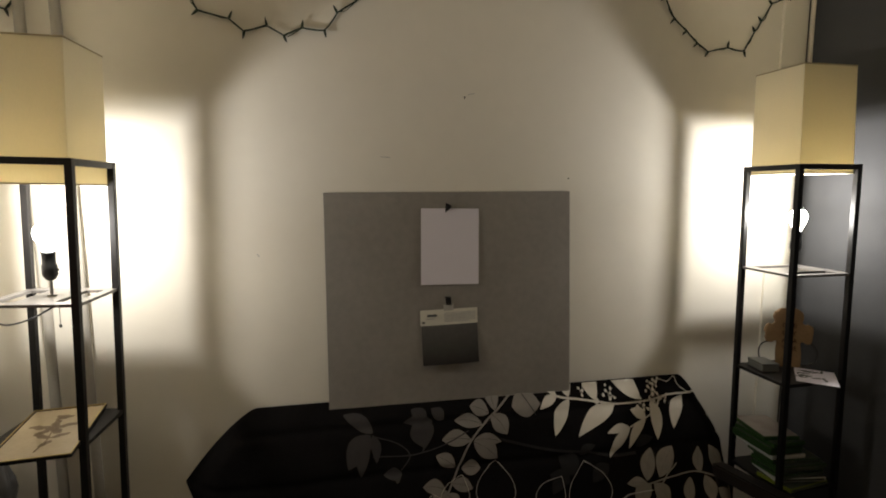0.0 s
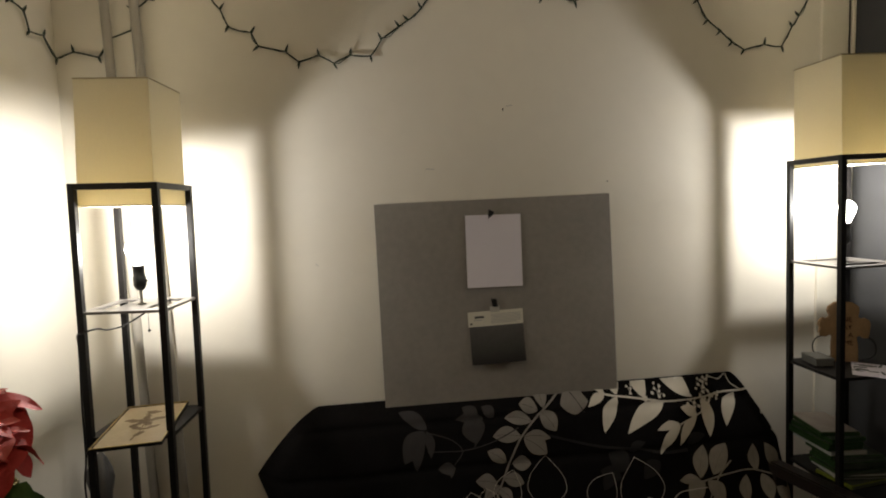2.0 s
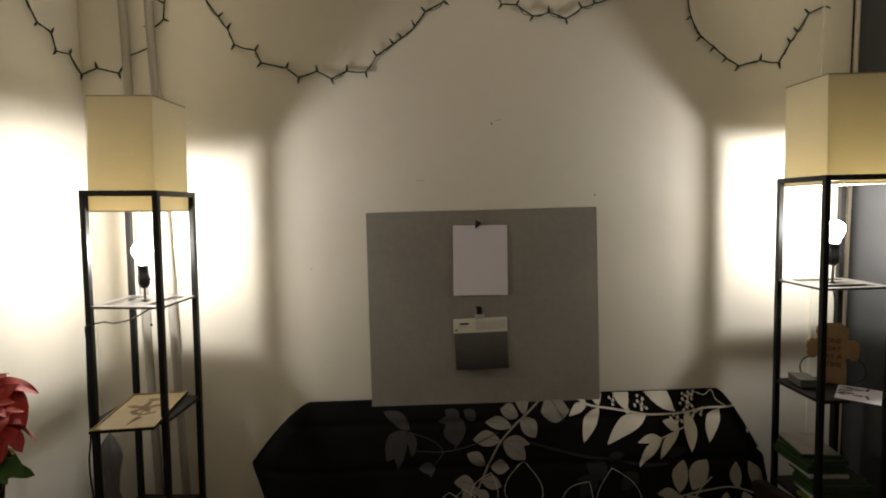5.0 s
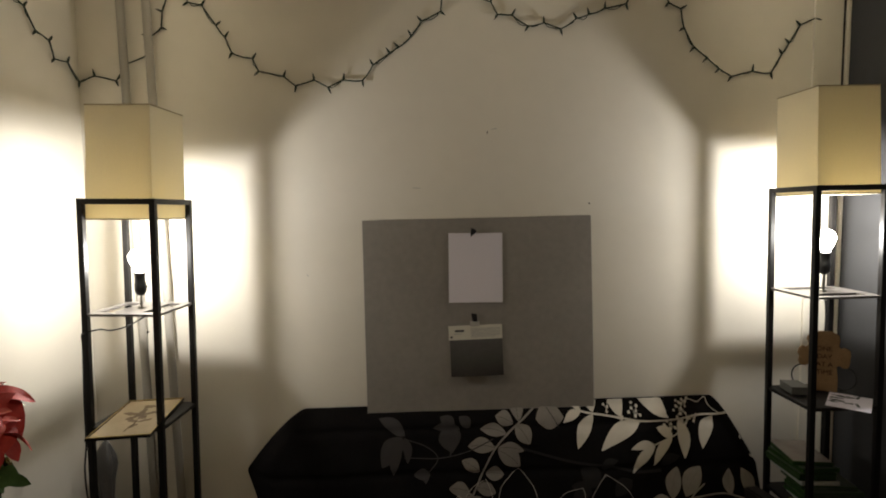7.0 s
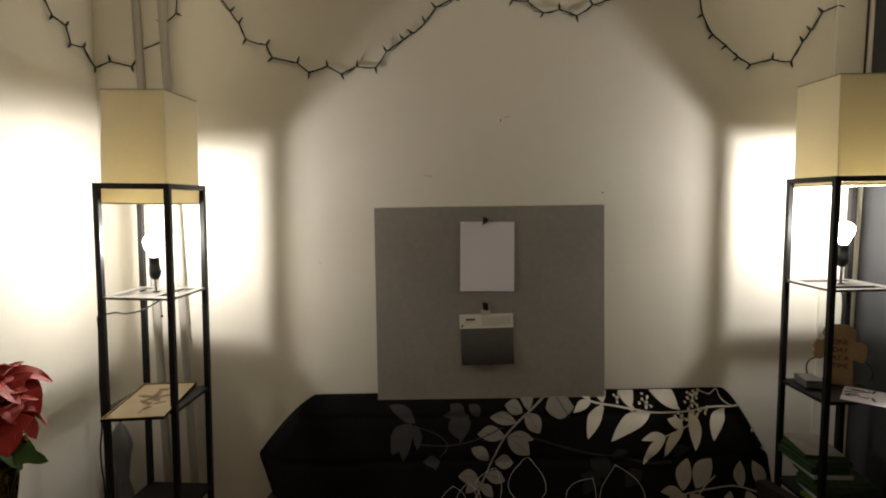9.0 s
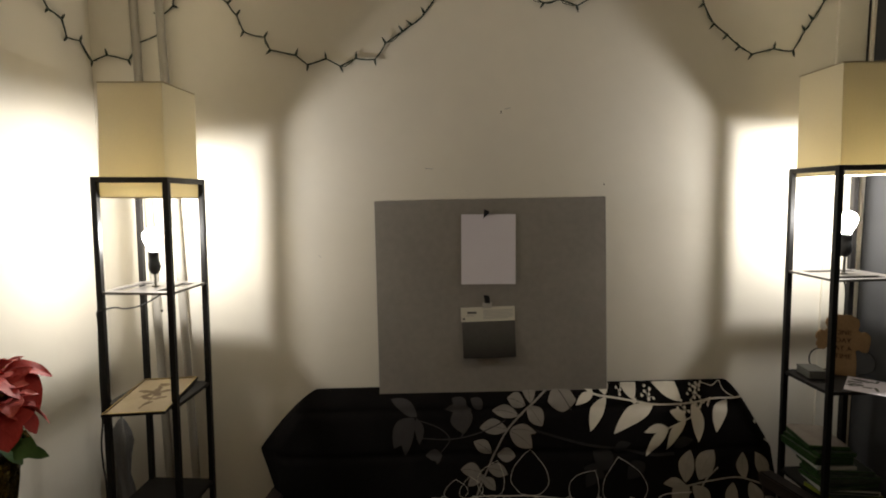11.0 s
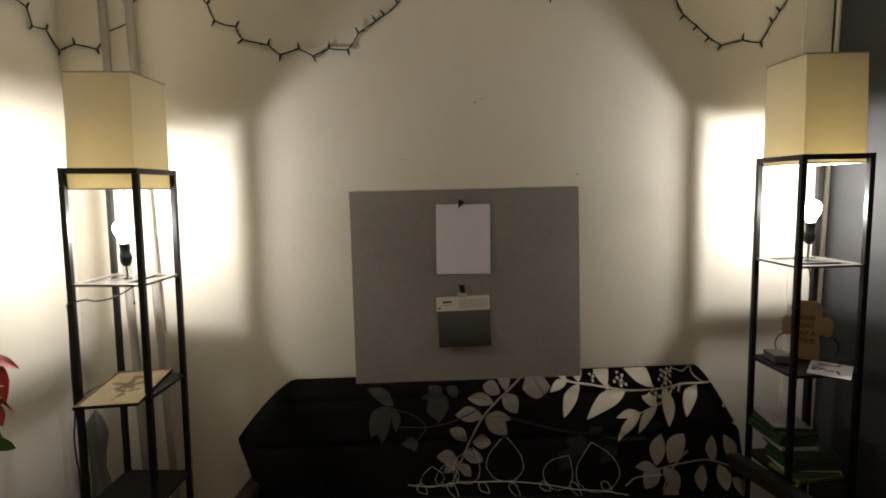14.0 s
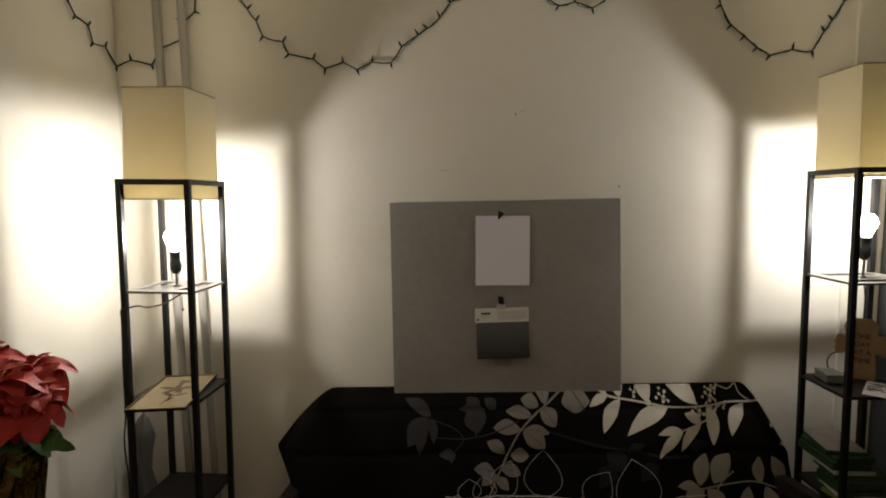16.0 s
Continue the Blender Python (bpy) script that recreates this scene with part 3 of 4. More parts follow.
# white spray
for tip, base, w in (((0.342, 0.717), (0.418, 0.757), 0.019), ((0.394, 0.627), (0.466, 0.746), 0.030), ((0.370, 0.790), (0.418, 0.757), 0.013), ((0.440, 0.84), (0.466, 0.752), 0.027), ((0.525, 0.86), (0.577, 0.737), 0.036), ((0.484, 0.621), (0.655, 0.722), 0.034), ((0.625, 0.85), (0.765, 0.735), 0.044), ((0.818, 0.59), (0.812, 0.731), 0.030), ((0.894, 0.624), (0.951, 0.743), 0.031), ((0.603, 0.627), (0.703, 0.641), 0.019), ((0.716, 0.700), (0.778, 0.668), 0.024), ((0.606, 0.541), (0.704, 0.638), 0.023), ((0.691, 0.564), (0.777, 0.666), 0.022)):
    leaf_print(tip, base, w * 0.84, M_LEAFW)
stem_print(((1.03, 0.748), (0.909, 0.747), (0.82, 0.732), (0.731, 0.723), (0.66, 0.722), (0.599, 0.731), (0.52, 0.742), (0.418, 0.757), (0.36, 0.795)), 0.007, M_LEAFW)
stem_print(((0.86, 0.735), (0.82, 0.695), (0.775, 0.668), (0.703, 0.640)), 0.005, M_LEAFW)
stem_print(((0.85, 0.735), (0.83, 0.775), (0.86, 0.80), (0.90, 0.79), (0.93, 0.81), (0.945, 0.775), (0.985, 0.748)), 0.0035, M_LEAFW)
rnd = random.Random(4)
for cx, cz, cn, sp in ((0.523, 0.770, 5, 0.016), (0.636, 0.757, 8, 0.024), (0.575, 0.728, 5, 0.012), (0.82, 0.765, 9, 0.026), (0.845, 0.790, 6, 0.018), (0.772, 0.712, 8, 0.022), (0.835, 0.715, 6, 0.020), (0.875, 0.733, 6, 0.014)):
    cn, sp = cn - 1, sp * 1.25
    for k in range(cn):
        a = k * 2.4
        bx, bz = cx + sp * math.sqrt((k + 0.4) / cn) * math.cos(a), cz + sp * math.sqrt((k + 0.4) / cn) * math.sin(a)
        r = rnd.uniform(0.0048, 0.0066)
        leaf_print((bx + r, bz), (bx - r, bz), r, M_LEAFW, 0.0046, 0.5, "berry_print")
        if k % 2:
            stem_print(((bx, bz), ((bx + cx) / 2 + 0.002, (bz + cz) / 2), (cx, cz - 0.02)), 0.0022, M_LEAFW, n=3)
# grey sprays
for tip, base, w in (((0.172, 0.84), (0.163, 0.722), 0.030), ((0.071, 0.738), (0.141, 0.715), 0.027), ((0.010, 0.693), (0.113, 0.680), 0.023), ((0.205, 0.645), (0.150, 0.713), 0.032), ((-0.040, 0.633), (0.068, 0.632), 0.028), ((0.165, 0.562), (0.077, 0.626), 0.035), ((0.182, 0.620), (0.078, 0.630), 0.020), ((-0.064, 0.584), (0.006, 0.543), 0.025), ((0.100, 0.533), (0.028, 0.538), 0.027), ((-0.115, 0.490), (-0.033, 0.474), 0.025), ((0.068, 0.470), (-0.010, 0.492), 0.025), ((-0.086, 0.430), (-0.024, 0.468), 0.020), ((0.020, 0.416), (-0.030, 0.458), 0.020)):
    leaf_print(tip, base, w, M_LEAFG, full=0.5, vein=M_LEAFD)
stem_print(((0.275, 0.80), (0.16, 0.715), (0.068, 0.630), (0.01, 0.53), (-0.035, 0.435), (-0.06, 0.38)), 0.007, M_LEAFG)
leaf_print((0.346, 0.738), (0.232, 0.732), 0.048, M_LEAFG, full=0.5)
stem_print(((0.275, 0.775), (0.30, 0.74), (0.325, 0.70)), 0.003, M_LEAFD, 0.0050)
# Same grey print, given a paler tone at this end of the cover.
for tip, base, w in (((0.785, 0.562), (0.748, 0.455), 0.030), ((0.875, 0.565), (0.800, 0.465), 0.034), ((0.664, 0.452), (0.750, 0.446), 0.018), ((0.696, 0.375), (0.762, 0.446), 0.034), ((0.835, 0.372), (0.775, 0.446), 0.030), ((0.987, 0.558), (0.984, 0.463), 0.024), ((1.036, 0.560), (1.070, 0.457), 0.028), ((0.926, 0.361), (0.936, 0.455), 0.026), ((1.022, 0.365), (1.003, 0.455), 0.028), ((1.085, 0.345), (1.062, 0.440), 0.030), ((0.800, 0.300), (0.815, 0.404), 0.030)):
    leaf_print(tip, base, w, M_LEAFP, full=0.5, vein=M_LEAFG)
stem_print(((0.70, 0.435), (0.760, 0.446), (0.85, 0.465), (0.95, 0.472), (1.03, 0.455), (1.10, 0.43)), 0.006, M_LEAFP)
stem_print(((0.88, 0.51), (0.83, 0.47), (0.79, 0.41), (0.77, 0.37)), 0.006, M_LEAFP)
# dark sprays
for tip, base, w in (((-0.395, 0.727), (-0.288, 0.668), 0.024), ((-0.375, 0.560), (-0.298, 0.664), 0.040), ((-0.330, 0.530), (-0.305, 0.640), 0.022), ((-0.276, 0.570), (-0.290, 0.664), 0.018), ((-0.180, 0.695), (-0.070, 0.690), 0.020), ((-0.150, 0.735), (-0.095, 0.690), 0.026), ((-0.100, 0.610), (-0.130, 0.700), 0.045), ((-0.075, 0.735), (-0.030, 0.697), 0.022), ((-0.252, 0.530), (-0.186, 0.532), 0.020), ((-0.205, 0.505), (-0.195, 0.545), 0.012)):
    leaf_print(tip, base, w, M_LEAFD)
stem_print(((-0.29, 0.592), (-0.158, 0.591), (-0.05, 0.612), (0.06, 0.662)), 0.004, M_LEAFD, 0.0042)
stem_print(((-0.278, 0.655), (-0.20, 0.63), (-0.158, 0.591), (-0.19, 0.545)), 0.004, M_LEAFD, 0.0042)
stem_print(((-0.075, 0.70), (-0.095, 0.64), (-0.11, 0.60)), 0.006, M_LEAFD, 0.0042)
stem_print(((0.172, 0.630), (0.35, 0.585), (0.50, 0.57), (0.61, 0.548), (0.72, 0.55)), 0.010, M_LEAFX, 0.0034)
for tip, base, w in (((0.40, 0.56), (0.47, 0.50), 0.04), ((0.36, 0.50), (0.44, 0.47), 0.03), ((0.53, 0.46), (0.60, 0.52), 0.03), ((0.37, 0.43), (0.42, 0.49), 0.025), ((0.55, 0.59), (0.48, 0.56), 0.018), ((0.80, 0.60), (0.72, 0.57), 0.02)):
    leaf_print(tip, base, w, M_LEAFX, 0.0036)
# outlined leaves
for tip, base, w in (((0.157, 0.556), (0.150, 0.400), 0.072), ((0.029, 0.520), (-0.015, 0.395), 0.052), ((-0.135, 0.457), (-0.130, 0.385), 0.045), ((-0.080, 0.464), (-0.070, 0.385), 0.045), ((0.405, 0.493), (0.330, 0.375), 0.058), ((0.495, 0.541), (0.530, 0.362), 0.085)):
    outline_leaf(tip, base, w)
stem_print(((-0.225, 0.395), (-0.12, 0.388), (0.0, 0.398), (0.15, 0.400), (0.26, 0.395), (0.40, 0.372), (0.52, 0.366), (0.63, 0.355)), 0.0034, M_OUTLINE, 0.0054)
stem_print(((0.62, 0.385), (0.66, 0.415), (0.72, 0.422), (0.77, 0.424)), 0.0035, M_OUTLINE, 0.0054)
for k in range(7):
    ax = -0.19 + 0.12 * k
    outline_leaf((ax + 0.04, 0.363 - 0.02 * (k % 2)), (ax, 0.395), 0.014, wd=0.0022)
stem_print(((1.085, 0.60), (1.12, 0.575), (1.135, 0.565)), 0.006, M_LEAFW)
stem_print(((1.055, 0.665), (1.06, 0.655)), 0.010, M_LEAFW)

# ---- things on the lamps' shelves ----
M_GOLD = mat("gold_frame", (0.55, 0.40, 0.14), 0.35, metal=0.7, var=0.15)
M_CREAM = mat("cream_print", (0.50, 0.40, 0.255), 0.25, var=0.12, scale=10, spec=0.5)
M_BROWN = mat("brown_print", (0.26, 0.19, 0.12), 0.25, var=0.2, scale=14, spec=0.5)
M_CROSS = mat("pale_wood", (0.30, 0.185, 0.090), 0.65, var=0.18, scale=16, bump=0.25, bscale=60)
M_BURN = mat("burnt_letters", (0.045, 0.022, 0.010), 0.8)
M_GREEN = mat("green_plastic", (0.024, 0.060, 0.015), 0.3, var=0.15, spec=0.5)
M_LIME = mat("lime_plastic", (0.17, 0.20, 0.02), 0.35, var=0.15, spec=0.5)
M_SLEEVE = mat("dark_sleeve", (0.02, 0.03, 0.02), 0.3, var=0.4, scale=18, spec=0.5, col2=(0.09, 0.10, 0.08))
M_SLEEVE2 = mat("pale_sleeve", (0.38, 0.34, 0.31), 0.3, var=0.2, scale=18, spec=0.5, col2=(0.22, 0.17, 0.15))
M_CASEWHITE = mat("white_plastic", (0.42, 0.42, 0.40), 0.35, var=0.05)
M_CARDS = mat("grey_tin", (0.165, 0.165, 0.155), 0.4, var=0.1, scale=20)

Pf = thing("picture_frame", "thin gold frame with cream leaf print lying on the shelf", "picture frame", at=(-1.185, -0.340, 0.857), rz=8.0)
hw, hl = 0.0925, 0.168
part("backing", box(-hw + 0.002, hw - 0.002, -hl + 0.002, hl - 0.002, 0.0, 0.005), M_SHELF, Pf)
for s in (-1, 1):
    for nm, mm, z0, z1, k in (("frame_bar", M_BLACK, 0.0, 0.0085, 0.0), ("gold_lip", M_GOLD, 0.0086, 0.0112, 0.0012)):
        part(nm, box(s * hw - 0.0028 + k, s * hw + 0.0028 - k, -hl - 0.0028 + k, hl + 0.0028 - k, z0, z1, 0.0006), mm, Pf)
        part(nm, box(-hw + 0.0030, hw - 0.0030, s * hl - 0.0028 + k, s * hl + 0.0028 - k, z0, z1, 0.0006), mm, Pf)
art = part("print", box(-hw + 0.004, hw - 0.004, -hl + 0.004, hl - 0.004, 0.0052, 0.0072), M_CREAM, Pf)
for k, (lx, ly, ang, ln, w) in enumerate(((0.0, 0.02, 20, 0.07, 0.012), (0.0, 0.02, 95, 0.06, 0.011), (0.0, 0.02, 160, 0.07, 0.013), (0.0, 0.02, 230, 0.055, 0.011), (0.0, 0.02, -60, 0.05, 0.012), (0.01, -0.05, 30, 0.05, 0.010), (0.01, -0.05, 140, 0.055, 0.010), (0.0, -0.10, 60, 0.04, 0.009), (0.03, 0.10, 200, 0.05, 0.010), (-0.02, 0.11, -20, 0.05, 0.010))):
    bm = bmesh.new()
    a = radians(ang)
    dx, dy = math.cos(a), math.sin(a)
    ring = []
    for i in range(12):
        s = i / 11 if i < 12 else 0
        th = 2 * math.pi * i / 12
        u, v = 0.5 - 0.5 * math.cos(th), math.sin(th) * w * (1 + 0.25 * math.sin(5 * th))
        ring.append(bm.verts.new((lx + dx * ln * u - dy * v, ly + dy * ln * u + dx * v, 0.0076)))
    bm.faces.new(ring)
    part("leaf_motif", bm, M_BROWN, Pf)
stem = tube([(0.0, -0.13, 0.0072), (0.008, -0.06, 0.0072), (0.0, 0.02, 0.0072), (-0.01, 0.11, 0.0072)], 0.002, 4)
part("stem_motif", stem, M_BROWN, Pf)

# wooden cross
X = thing("wooden_cross", "small pale wooden cross with burnt words, leaning on the shelf", "cross", at=(1.286, -0.221, 0.8795), rz=-24)
tilt = pose(0, 0, 0, -8, 0, 0)
half = [(0.034, 0.0), (0.036, 0.05), (0.033, 0.090), (0.040, 0.097), (0.052, 0.088), (0.068, 0.090), (0.076, 0.103), (0.074, 0.118), (0.080, 0.132), (0.074, 0.150), (0.060, 0.158), (0.046, 0.155), (0.038, 0.166), (0.043, 0.184), (0.038, 0.203), (0.022, 0.216)]
half = [(1.22 * x if x < 0.045 else 0.055 + 0.85 * (x - 0.045), 1.03 * z) for x, z in half]
ring = half + [(-x, z) for x, z in reversed(half)]
bm = bmesh.new()
rr = random.Random(7)
ring = [(x + rr.uniform(-0.002, 0.002), z + (rr.uniform(-0.002, 0.002) if z > 0 else 0)) for x, z in ring]
f = bm.faces.new([bm.verts.new(tilt @ Vector((x, -0.009, z))) for x, z in ring])
ext = bmesh.ops.extrude_face_region(bm, geom=[f])
bmesh.ops.translate(bm, verts=[v for v in ext["geom"] if isinstance(v, bmesh.types.BMVert)], vec=tilt.to_3x3() @ Vector((0, 0.018, 0)))
bmesh.ops.recalc_face_normals(bm, faces=bm.faces)
bmesh.ops.bevel(bm, geom=[e for e in bm.edges if len(e.link_faces) == 2 and max(len(p.verts) for p in e.link_faces) > 8], offset=0.003, segments=2, affect="EDGES")
part("body", bm, M_CROSS, X)
for txt, z, sz in (("ONE", 0.150, 0.024), ("DAY", 0.121, 0.024), ("AT A", 0.092, 0.024), ("TIME", 0.063, 0.024)):
    cu = bpy.data.curves.new("words", "FONT")
    cu.body, cu.size, cu.align_x, cu.extrude = txt, sz, "CENTER", 0.0008
    tmp = bpy.data.objects.new("words", cu)
    scene.collection.objects.link(tmp)
    dg = bpy.context.evaluated_depsgraph_get()
    me = bpy.data.meshes.new_from_object(tmp.evaluated_get(dg))
    bpy.data.objects.remove(tmp)
    me.transform(tilt @ pose(0, -0.0102, z, 90, 0, 0))
    me.materials.clear()
    me.materials.append(M_BURN)
    o = new("words", me)
    o.parent = X
for s in (-1, 1):
    part("cord_loop", tube(smooth_line([(s * 0.052, 0.012, 0.095), (s * 0.086, 0.014, 0.085), (s * 0.101, 0.012, 0.055), (s * 0.092, 0.008, 0.022), (s * 0.05, 0.004, 0.004)], 5), 0.0026, 6), M_SOCKET, X, "black cord loop")

# small tin and photo card
T = thing("playing_card_box", "small grey card box lying on the black shelf", "box", at=(1.177, -0.220, 0.8795), rz=-8)
part("box_base", box(-0.032, 0.032, -0.045, 0.045, 0.0, 0.020, 0.003), M_CARDS, T)
part("lid", box(-0.033, 0.033, -0.046, 0.046, 0.0205, 0.030, 0.003), M_CARDS, T)
K = thing("photo_card", "white card with a dark drawing, overhanging the shelf edge", "card", at=(1.288, -0.344, 0.881), rz=-41)
part("card_sheet", box(-0.063, 0.063, -0.087, 0.087, 0.0, 0.0012), M_PAPER, K)
rr = random.Random(31)
for k in range(16):
    x, y, a, ln, w = -0.02 + rr.uniform(-0.035, 0.045), 0.02 + rr.uniform(-0.06, 0.045), rr.uniform(-80, 80), rr.uniform(0.014, 0.042), rr.uniform(0.006, 0.014)
    part("drawing_stroke", box(-ln / 2, ln / 2, -w / 2, w / 2, 0.0013, 0.0017, m=pose(x, y, 0, 0, 0, a)), M_INK, K)


def game_case(x, y, z, rz, shell, sleeve, lb):
    g = thing("game_case", lb, "game case", "stack of game cases", (x, y, z), rz)
    part("shell", box(-0.095, 0.095, -0.0675, 0.0675, 0.0, 0.0145, 0.0025), shell, g)
    part("sleeve", box(-0.090, 0.0935, -0.064, 0.064, 0.0147, 0.0152), sleeve, g, "printed paper sleeve")
    part("spine_label", box(-0.088, 0.088, -0.0681, -0.0676, 0.003, 0.0115), sleeve, g)
    return g


rr = random.Random(12)
for k in range(10):
    lime = k == 0
    white = k in (1, 6)
    across = k >= 6  # the upper ones lie turned, further back
    game_case((1.188 if across else 1.232) + rr.uniform(-0.010, 0.010), (-0.250 if across else -0.303) + (-0.03 if lime else rr.uniform(-0.012, 0.012)), 0.4905 + 0.0155 * k, rr.uniform(-6, 6) + (8 if lime else 0) + (86 if across else 0), M_LIME if lime else (M_CASEWHITE if white else M_GREEN), M_SLEEVE, "lime green game case at the bottom of the stack" if lime else ("white game case in the stack" if white else "green game case with dark sleeve in the stack"))
game_case(1.189, -0.240, 0.4905 + 0.0155 * 10, 82, M_GREEN, M_SLEEVE2, "green game case with pale sleeve on top")

# ---- bag in the corner ----
M_BAG = mat("grey_plastic_film", (0.11, 0.104, 0.095), 0.4, var=0.15, scale=15, bump=0.6, bscale=25, spec=0.5)
B = thing("plastic_bag", "tall crumpled grey plastic bag standing in the corner", "bag", at=(-1.440, -0.112, 0))
bm = lathe([(0.050, 0.0), (0.054, 0.05), (0.046, 0.2), (0.037, 0.30), (0.030, 0.38), (0.024, 0.44), (0.029, 0.51), (0.040, 0.565), (0.036, 0.60), (0.018, 0.64), (0.003, 0.668)], 28)
for v in bm.verts:
    a = math.atan2(v.co.y, v.co.x)
    k = 1 + 0.22 * math.sin(5 * a + 9 * v.co.z) + 0.10 * math.sin(11 * a - 23 * v.co.z)
    v.co.x = v.co.x * k + 0.012 * math.sin(9 * v.co.z)
    v.co.y *= k * 0.8
    v.co.z *= 1.035
part("film", bm, M_BAG, B, smooth=True)

# ---- poinsettia on its stand ----
M_RED = mat("red_bract", (0.58, 0.055, 0.046), 0.6, var=0.2, scale=25, bump=0.2, bscale=90, spec=0.25)
M_REDDK = mat("deep_red_bract", (0.43, 0.034, 0.028), 0.6, var=0.2, scale=25, bump=0.2, bscale=90, spec=0.25)
M_PINK = mat("pale_red_bract", (0.68, 0.13, 0.11), 0.55, var=0.2, scale=25, bump=0.2, bscale=90, spec=0.25)
M_LEAF = mat("green_leaf", (0.06, 0.13, 0.03), 0.5, var=0.2, scale=20, bump=0.2, bscale=90)
M_FOIL = mat("gold_foil", (0.22, 0.15, 0.035), 0.12, metal=0.9, var=0.3, scale=14, bump=1.0, bscale=38, col2=(0.006, 0.009, 0.004))
M_SOIL = mat("soil", (0.03, 0.022, 0.015), 0.95, bump=0.5, bscale=120)
M_YEL = mat("yellow_cyathia", (0.55, 0.50, 0.10), 0.5)
M_STEM = mat("plant_stem", (0.08, 0.11, 0.03), 0.6)

PX, PY, PZ = -1.326, -0.968, 0.662
DZ = 0.130  # how far the crown stands above a low pot
S = thing("side_table", "plain round dark wooden side table under the plant", "side table", at=(PX, PY, 0))
part("tabletop", lathe([(0.17, PZ - 0.024), (0.176, PZ - 0.02), (0.176, PZ - 0.004), (0.172, PZ)], 32), M_DARKWOOD, S, smooth=False)
for a in (45, 135, 225, 315):
    part("leg", lathe([(0.012, 0.0), (0.017, PZ - 0.024)], 10, m=Matrix.Translation((0.12 * math.cos(radians(a)), 0.12 * math.sin(radians(a)), 0))), M_DARKWOOD, S)
W = thing("poinsettia", "red poinsettia in a pot wrapped in dark gold foil", "potted plant", at=(PX, PY, PZ))
prof = [(0.080, 0.0), (0.092, 0.01), (0.105, 0.10), (0.116, 0.20), (0.124, 0.26), (0.140, 0.30), (0.132, 0.301), (0.106, 0.26)]
prof = [(r + 0.012, z) for r, z in prof]
bm = lathe(prof, 40)
for v in bm.verts:
    a = math.atan2(v.co.y, v.co.x)
    k = 1 + (0.03 + 0.05 * v.co.z / 0.19) * math.sin(a * 13 + 4 * v.co.z * 10) * 0.6 + 0.02 * math.sin(a * 7 - v.co.z * 60)
    v.co.x *= k
    v.co.y *= k
    v.co.z += 0.010 * math.sin(a * 9) * (v.co.z > 0.28)
part("foil_pot", bm, M_FOIL, W, "crinkled dark gold foil wrap")
part("soil", lathe([(0.108, 0.255), (0.108, 0.265), (0.06, 0.272)], 24), M_SOIL, W)


def bract_mesh(name, ln, wd, droop, material, lobes, fold):
    bm = bmesh.new()
    N = 9
    rows = []
    for i in range(N + 1):
        s = i / N
        w = wd * (math.sin(math.pi * min(1, s ** 0.8)) ** 0.8) * (1 + (0.22 * math.cos(2 * math.pi * 2.2 * s) if lobes else 0))
        w = max(w, 0.0012)
        z = ln * (0.11 * math.sin(math.pi * s) - droop * s * s)
        wav = 0.004 * math.sin(9 * s)
        rows.append([bm.verts.new((ln * s, q * w, z + fold * abs(q) * w + (wav * q if abs(q) == 1 else 0) + 0.0025 * math.sin(14 * s) * (abs(q) == 0.5))) for q in (-1, -0.5, 0, 0.5, 1)])
    for a, b in zip(rows, rows[1:]):
        for k in range(4):
            bm.faces.new((a[k], a[k + 1], b[k + 1], b[k]))
    me = bpy.data.meshes.new(name)
    bm.to_mesh(me)
    bm.free()
    me.materials.append(material)
    for p in me.polygons:
        p.use_smooth = True
    return me


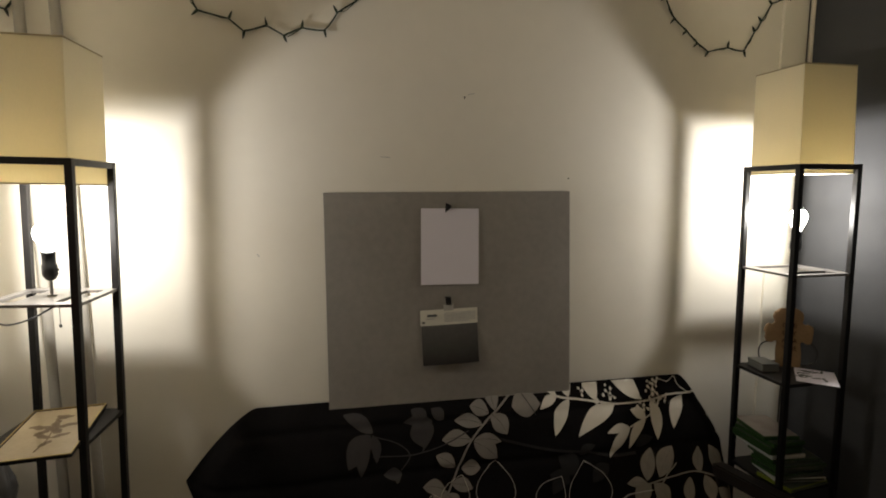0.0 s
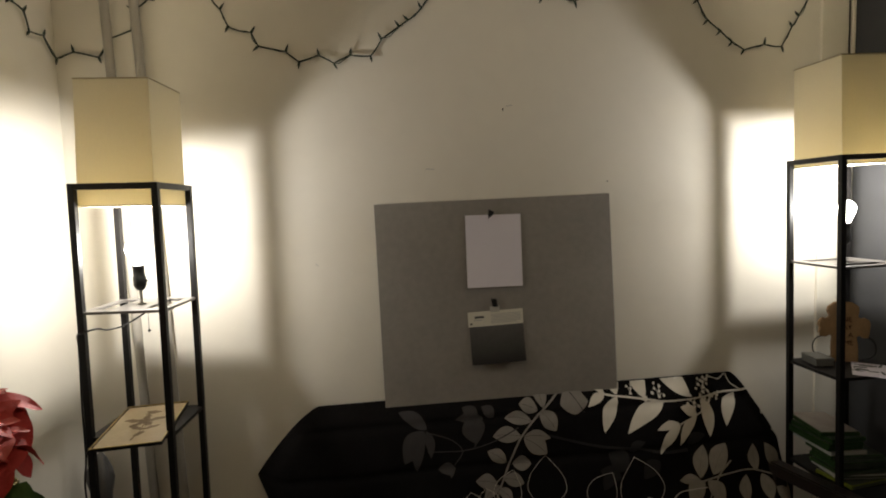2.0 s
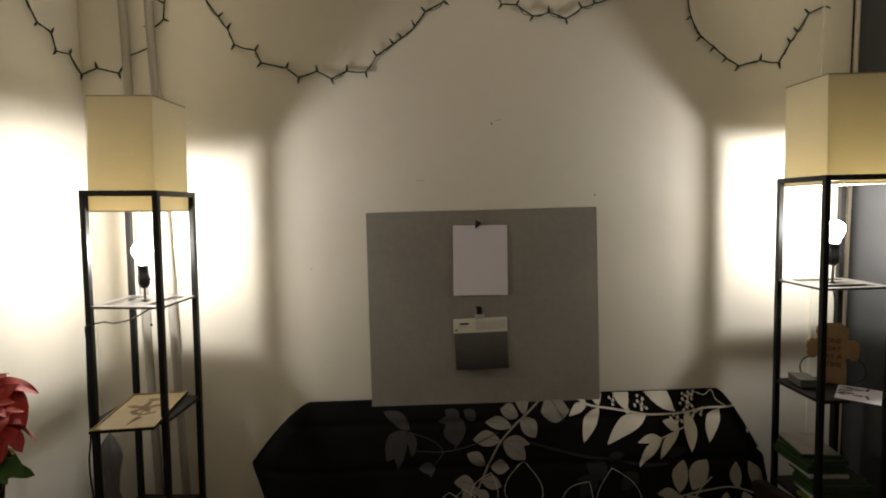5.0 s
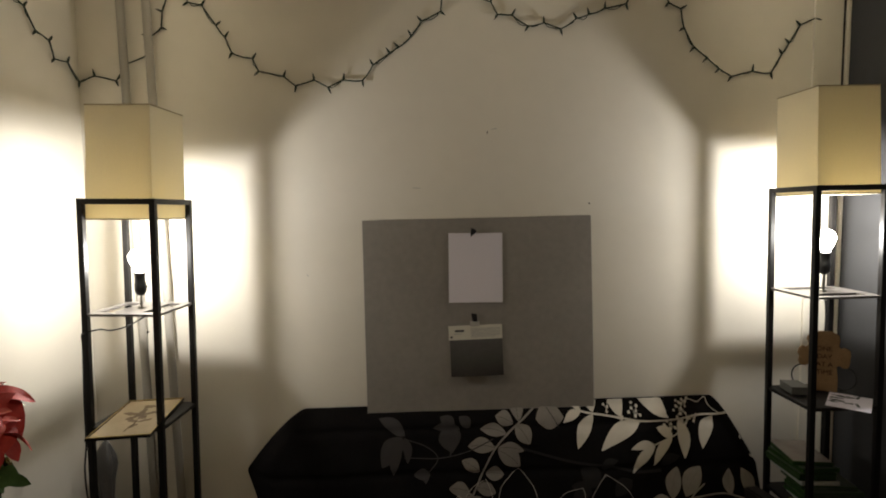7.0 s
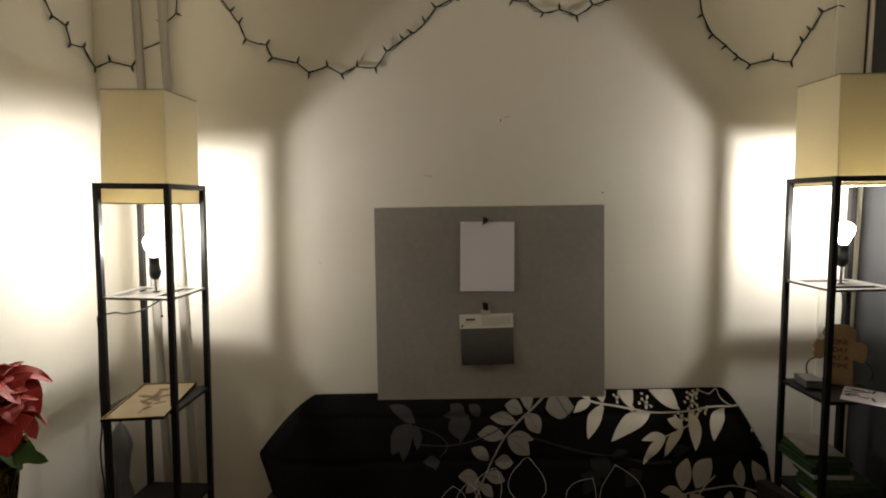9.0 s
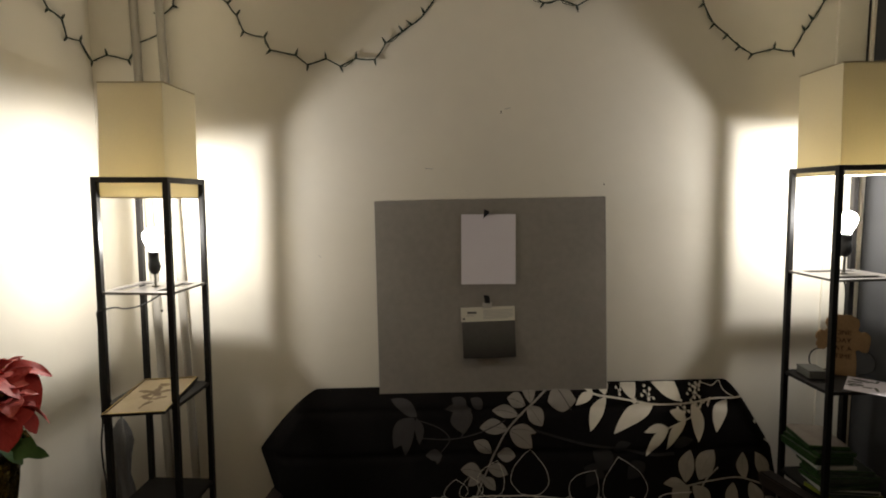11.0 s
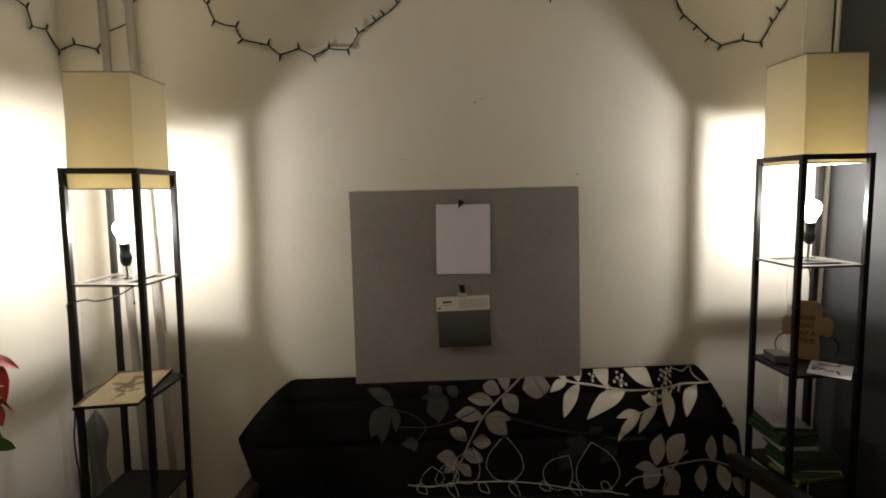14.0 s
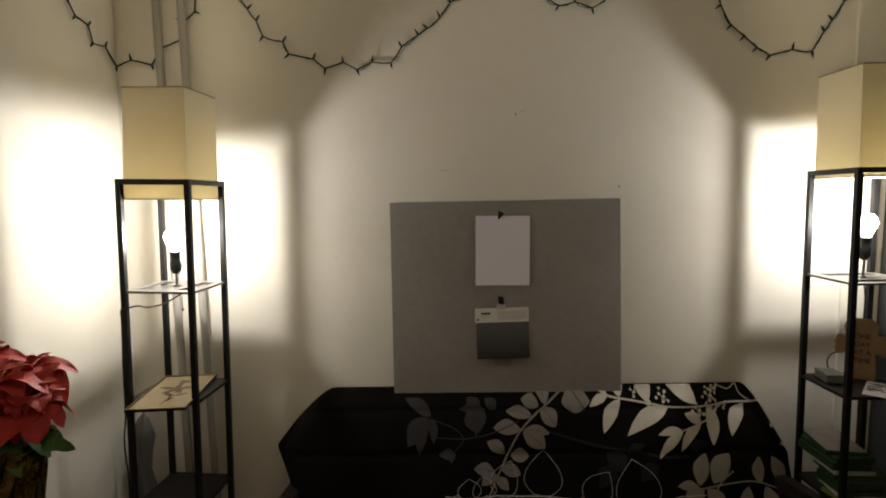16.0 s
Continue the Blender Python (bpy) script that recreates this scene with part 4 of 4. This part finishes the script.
kinds = [bract_mesh("bract", 0.130, 0.046, 0.20, M_RED, False, 0.25), bract_mesh("bract", 0.125, 0.054, 0.30, M_RED, True, 0.15), bract_mesh("bract", 0.105, 0.036, 0.08, M_PINK, False, 0.3), bract_mesh("bract", 0.130, 0.055, 0.40, M_REDDK, True, 0.2)]
green = [bract_mesh("leaf", 0.12, 0.036, 0.4, M_LEAF, True, 0.2), bract_mesh("leaf", 0.10, 0.032, 0.6, M_LEAF, False, 0.2)]
rr = random.Random(21)
heads = [(x + 0.017, y, z + DZ) for x, y, z in ((0.0, 0.0, 0.385), (0.085, -0.045, 0.350), (-0.06, -0.08, 0.345), (-0.07, 0.07, 0.36), (0.075, 0.065, 0.345), (0.02, -0.115, 0.30), (0.125, 0.0, 0.30))]
for hx, hy, hz in heads:
    part("stem", tube(smooth_line([(hx * 0.25, hy * 0.25, 0.26), (hx * 0.6, hy * 0.6, 0.24 + DZ), (hx, hy, hz - 0.005)], 4), 0.004, 6), M_STEM, W)
    for ringn, cnt, el in ((0, 5, 24), (1, 7, 0), (2, 8, -26), (3, 4, -40)):
        for k in range(cnt):
            az = 360 * k / cnt + rr.uniform(-18, 18) + 25 * ringn
            sc = rr.uniform(0.72, 1.0) * (0.62, 0.84, 0.90, 0.70)[ringn]
            me = kinds[2] if ringn == 0 else rr.choice(kinds[:3] if ringn == 1 else (kinds[0], kinds[1], kinds[3]))
            o = new("bract", me)
            o.parent = W
            o.matrix_local = pose(hx, hy, hz - 0.012 * ringn, 0, 0, az) @ pose(0, 0, 0, rr.uniform(-18, 18), -(el + rr.uniform(-10, 10)), 0) @ Matrix.Diagonal((sc, sc, sc, 1))
    for k in range(4):
        part("flower_bud", lathe([(0.001, 0.0), (0.0035, 0.002), (0.004, 0.006), (0.002, 0.009)], 7, m=Matrix.Translation((hx + rr.uniform(-0.008, 0.008), hy + rr.uniform(-0.008, 0.008), hz + 0.002))), M_YEL, W)
for k in range(16):
    az = 360 * k / 16 + rr.uniform(-10, 10)
    o = new("leaf", green[k % 2])
    o.parent = W
    o.matrix_local = pose(0.07 * math.cos(radians(az)), 0.07 * math.sin(radians(az)), 0.215 + DZ + rr.uniform(-0.02, 0.04), 0, 0, az) @ pose(0, 0, 0, rr.uniform(-15, 15), rr.uniform(5, 35), 0)
o = new("leaf", green[0])
o.parent = W
o.matrix_local = pose(0.182, -0.030, 0.206 + DZ, 0, 0, -8) @ pose(0, 0, 0, 60, 20, 0) @ Matrix.Diagonal((0.62, 0.62, 0.62, 1))
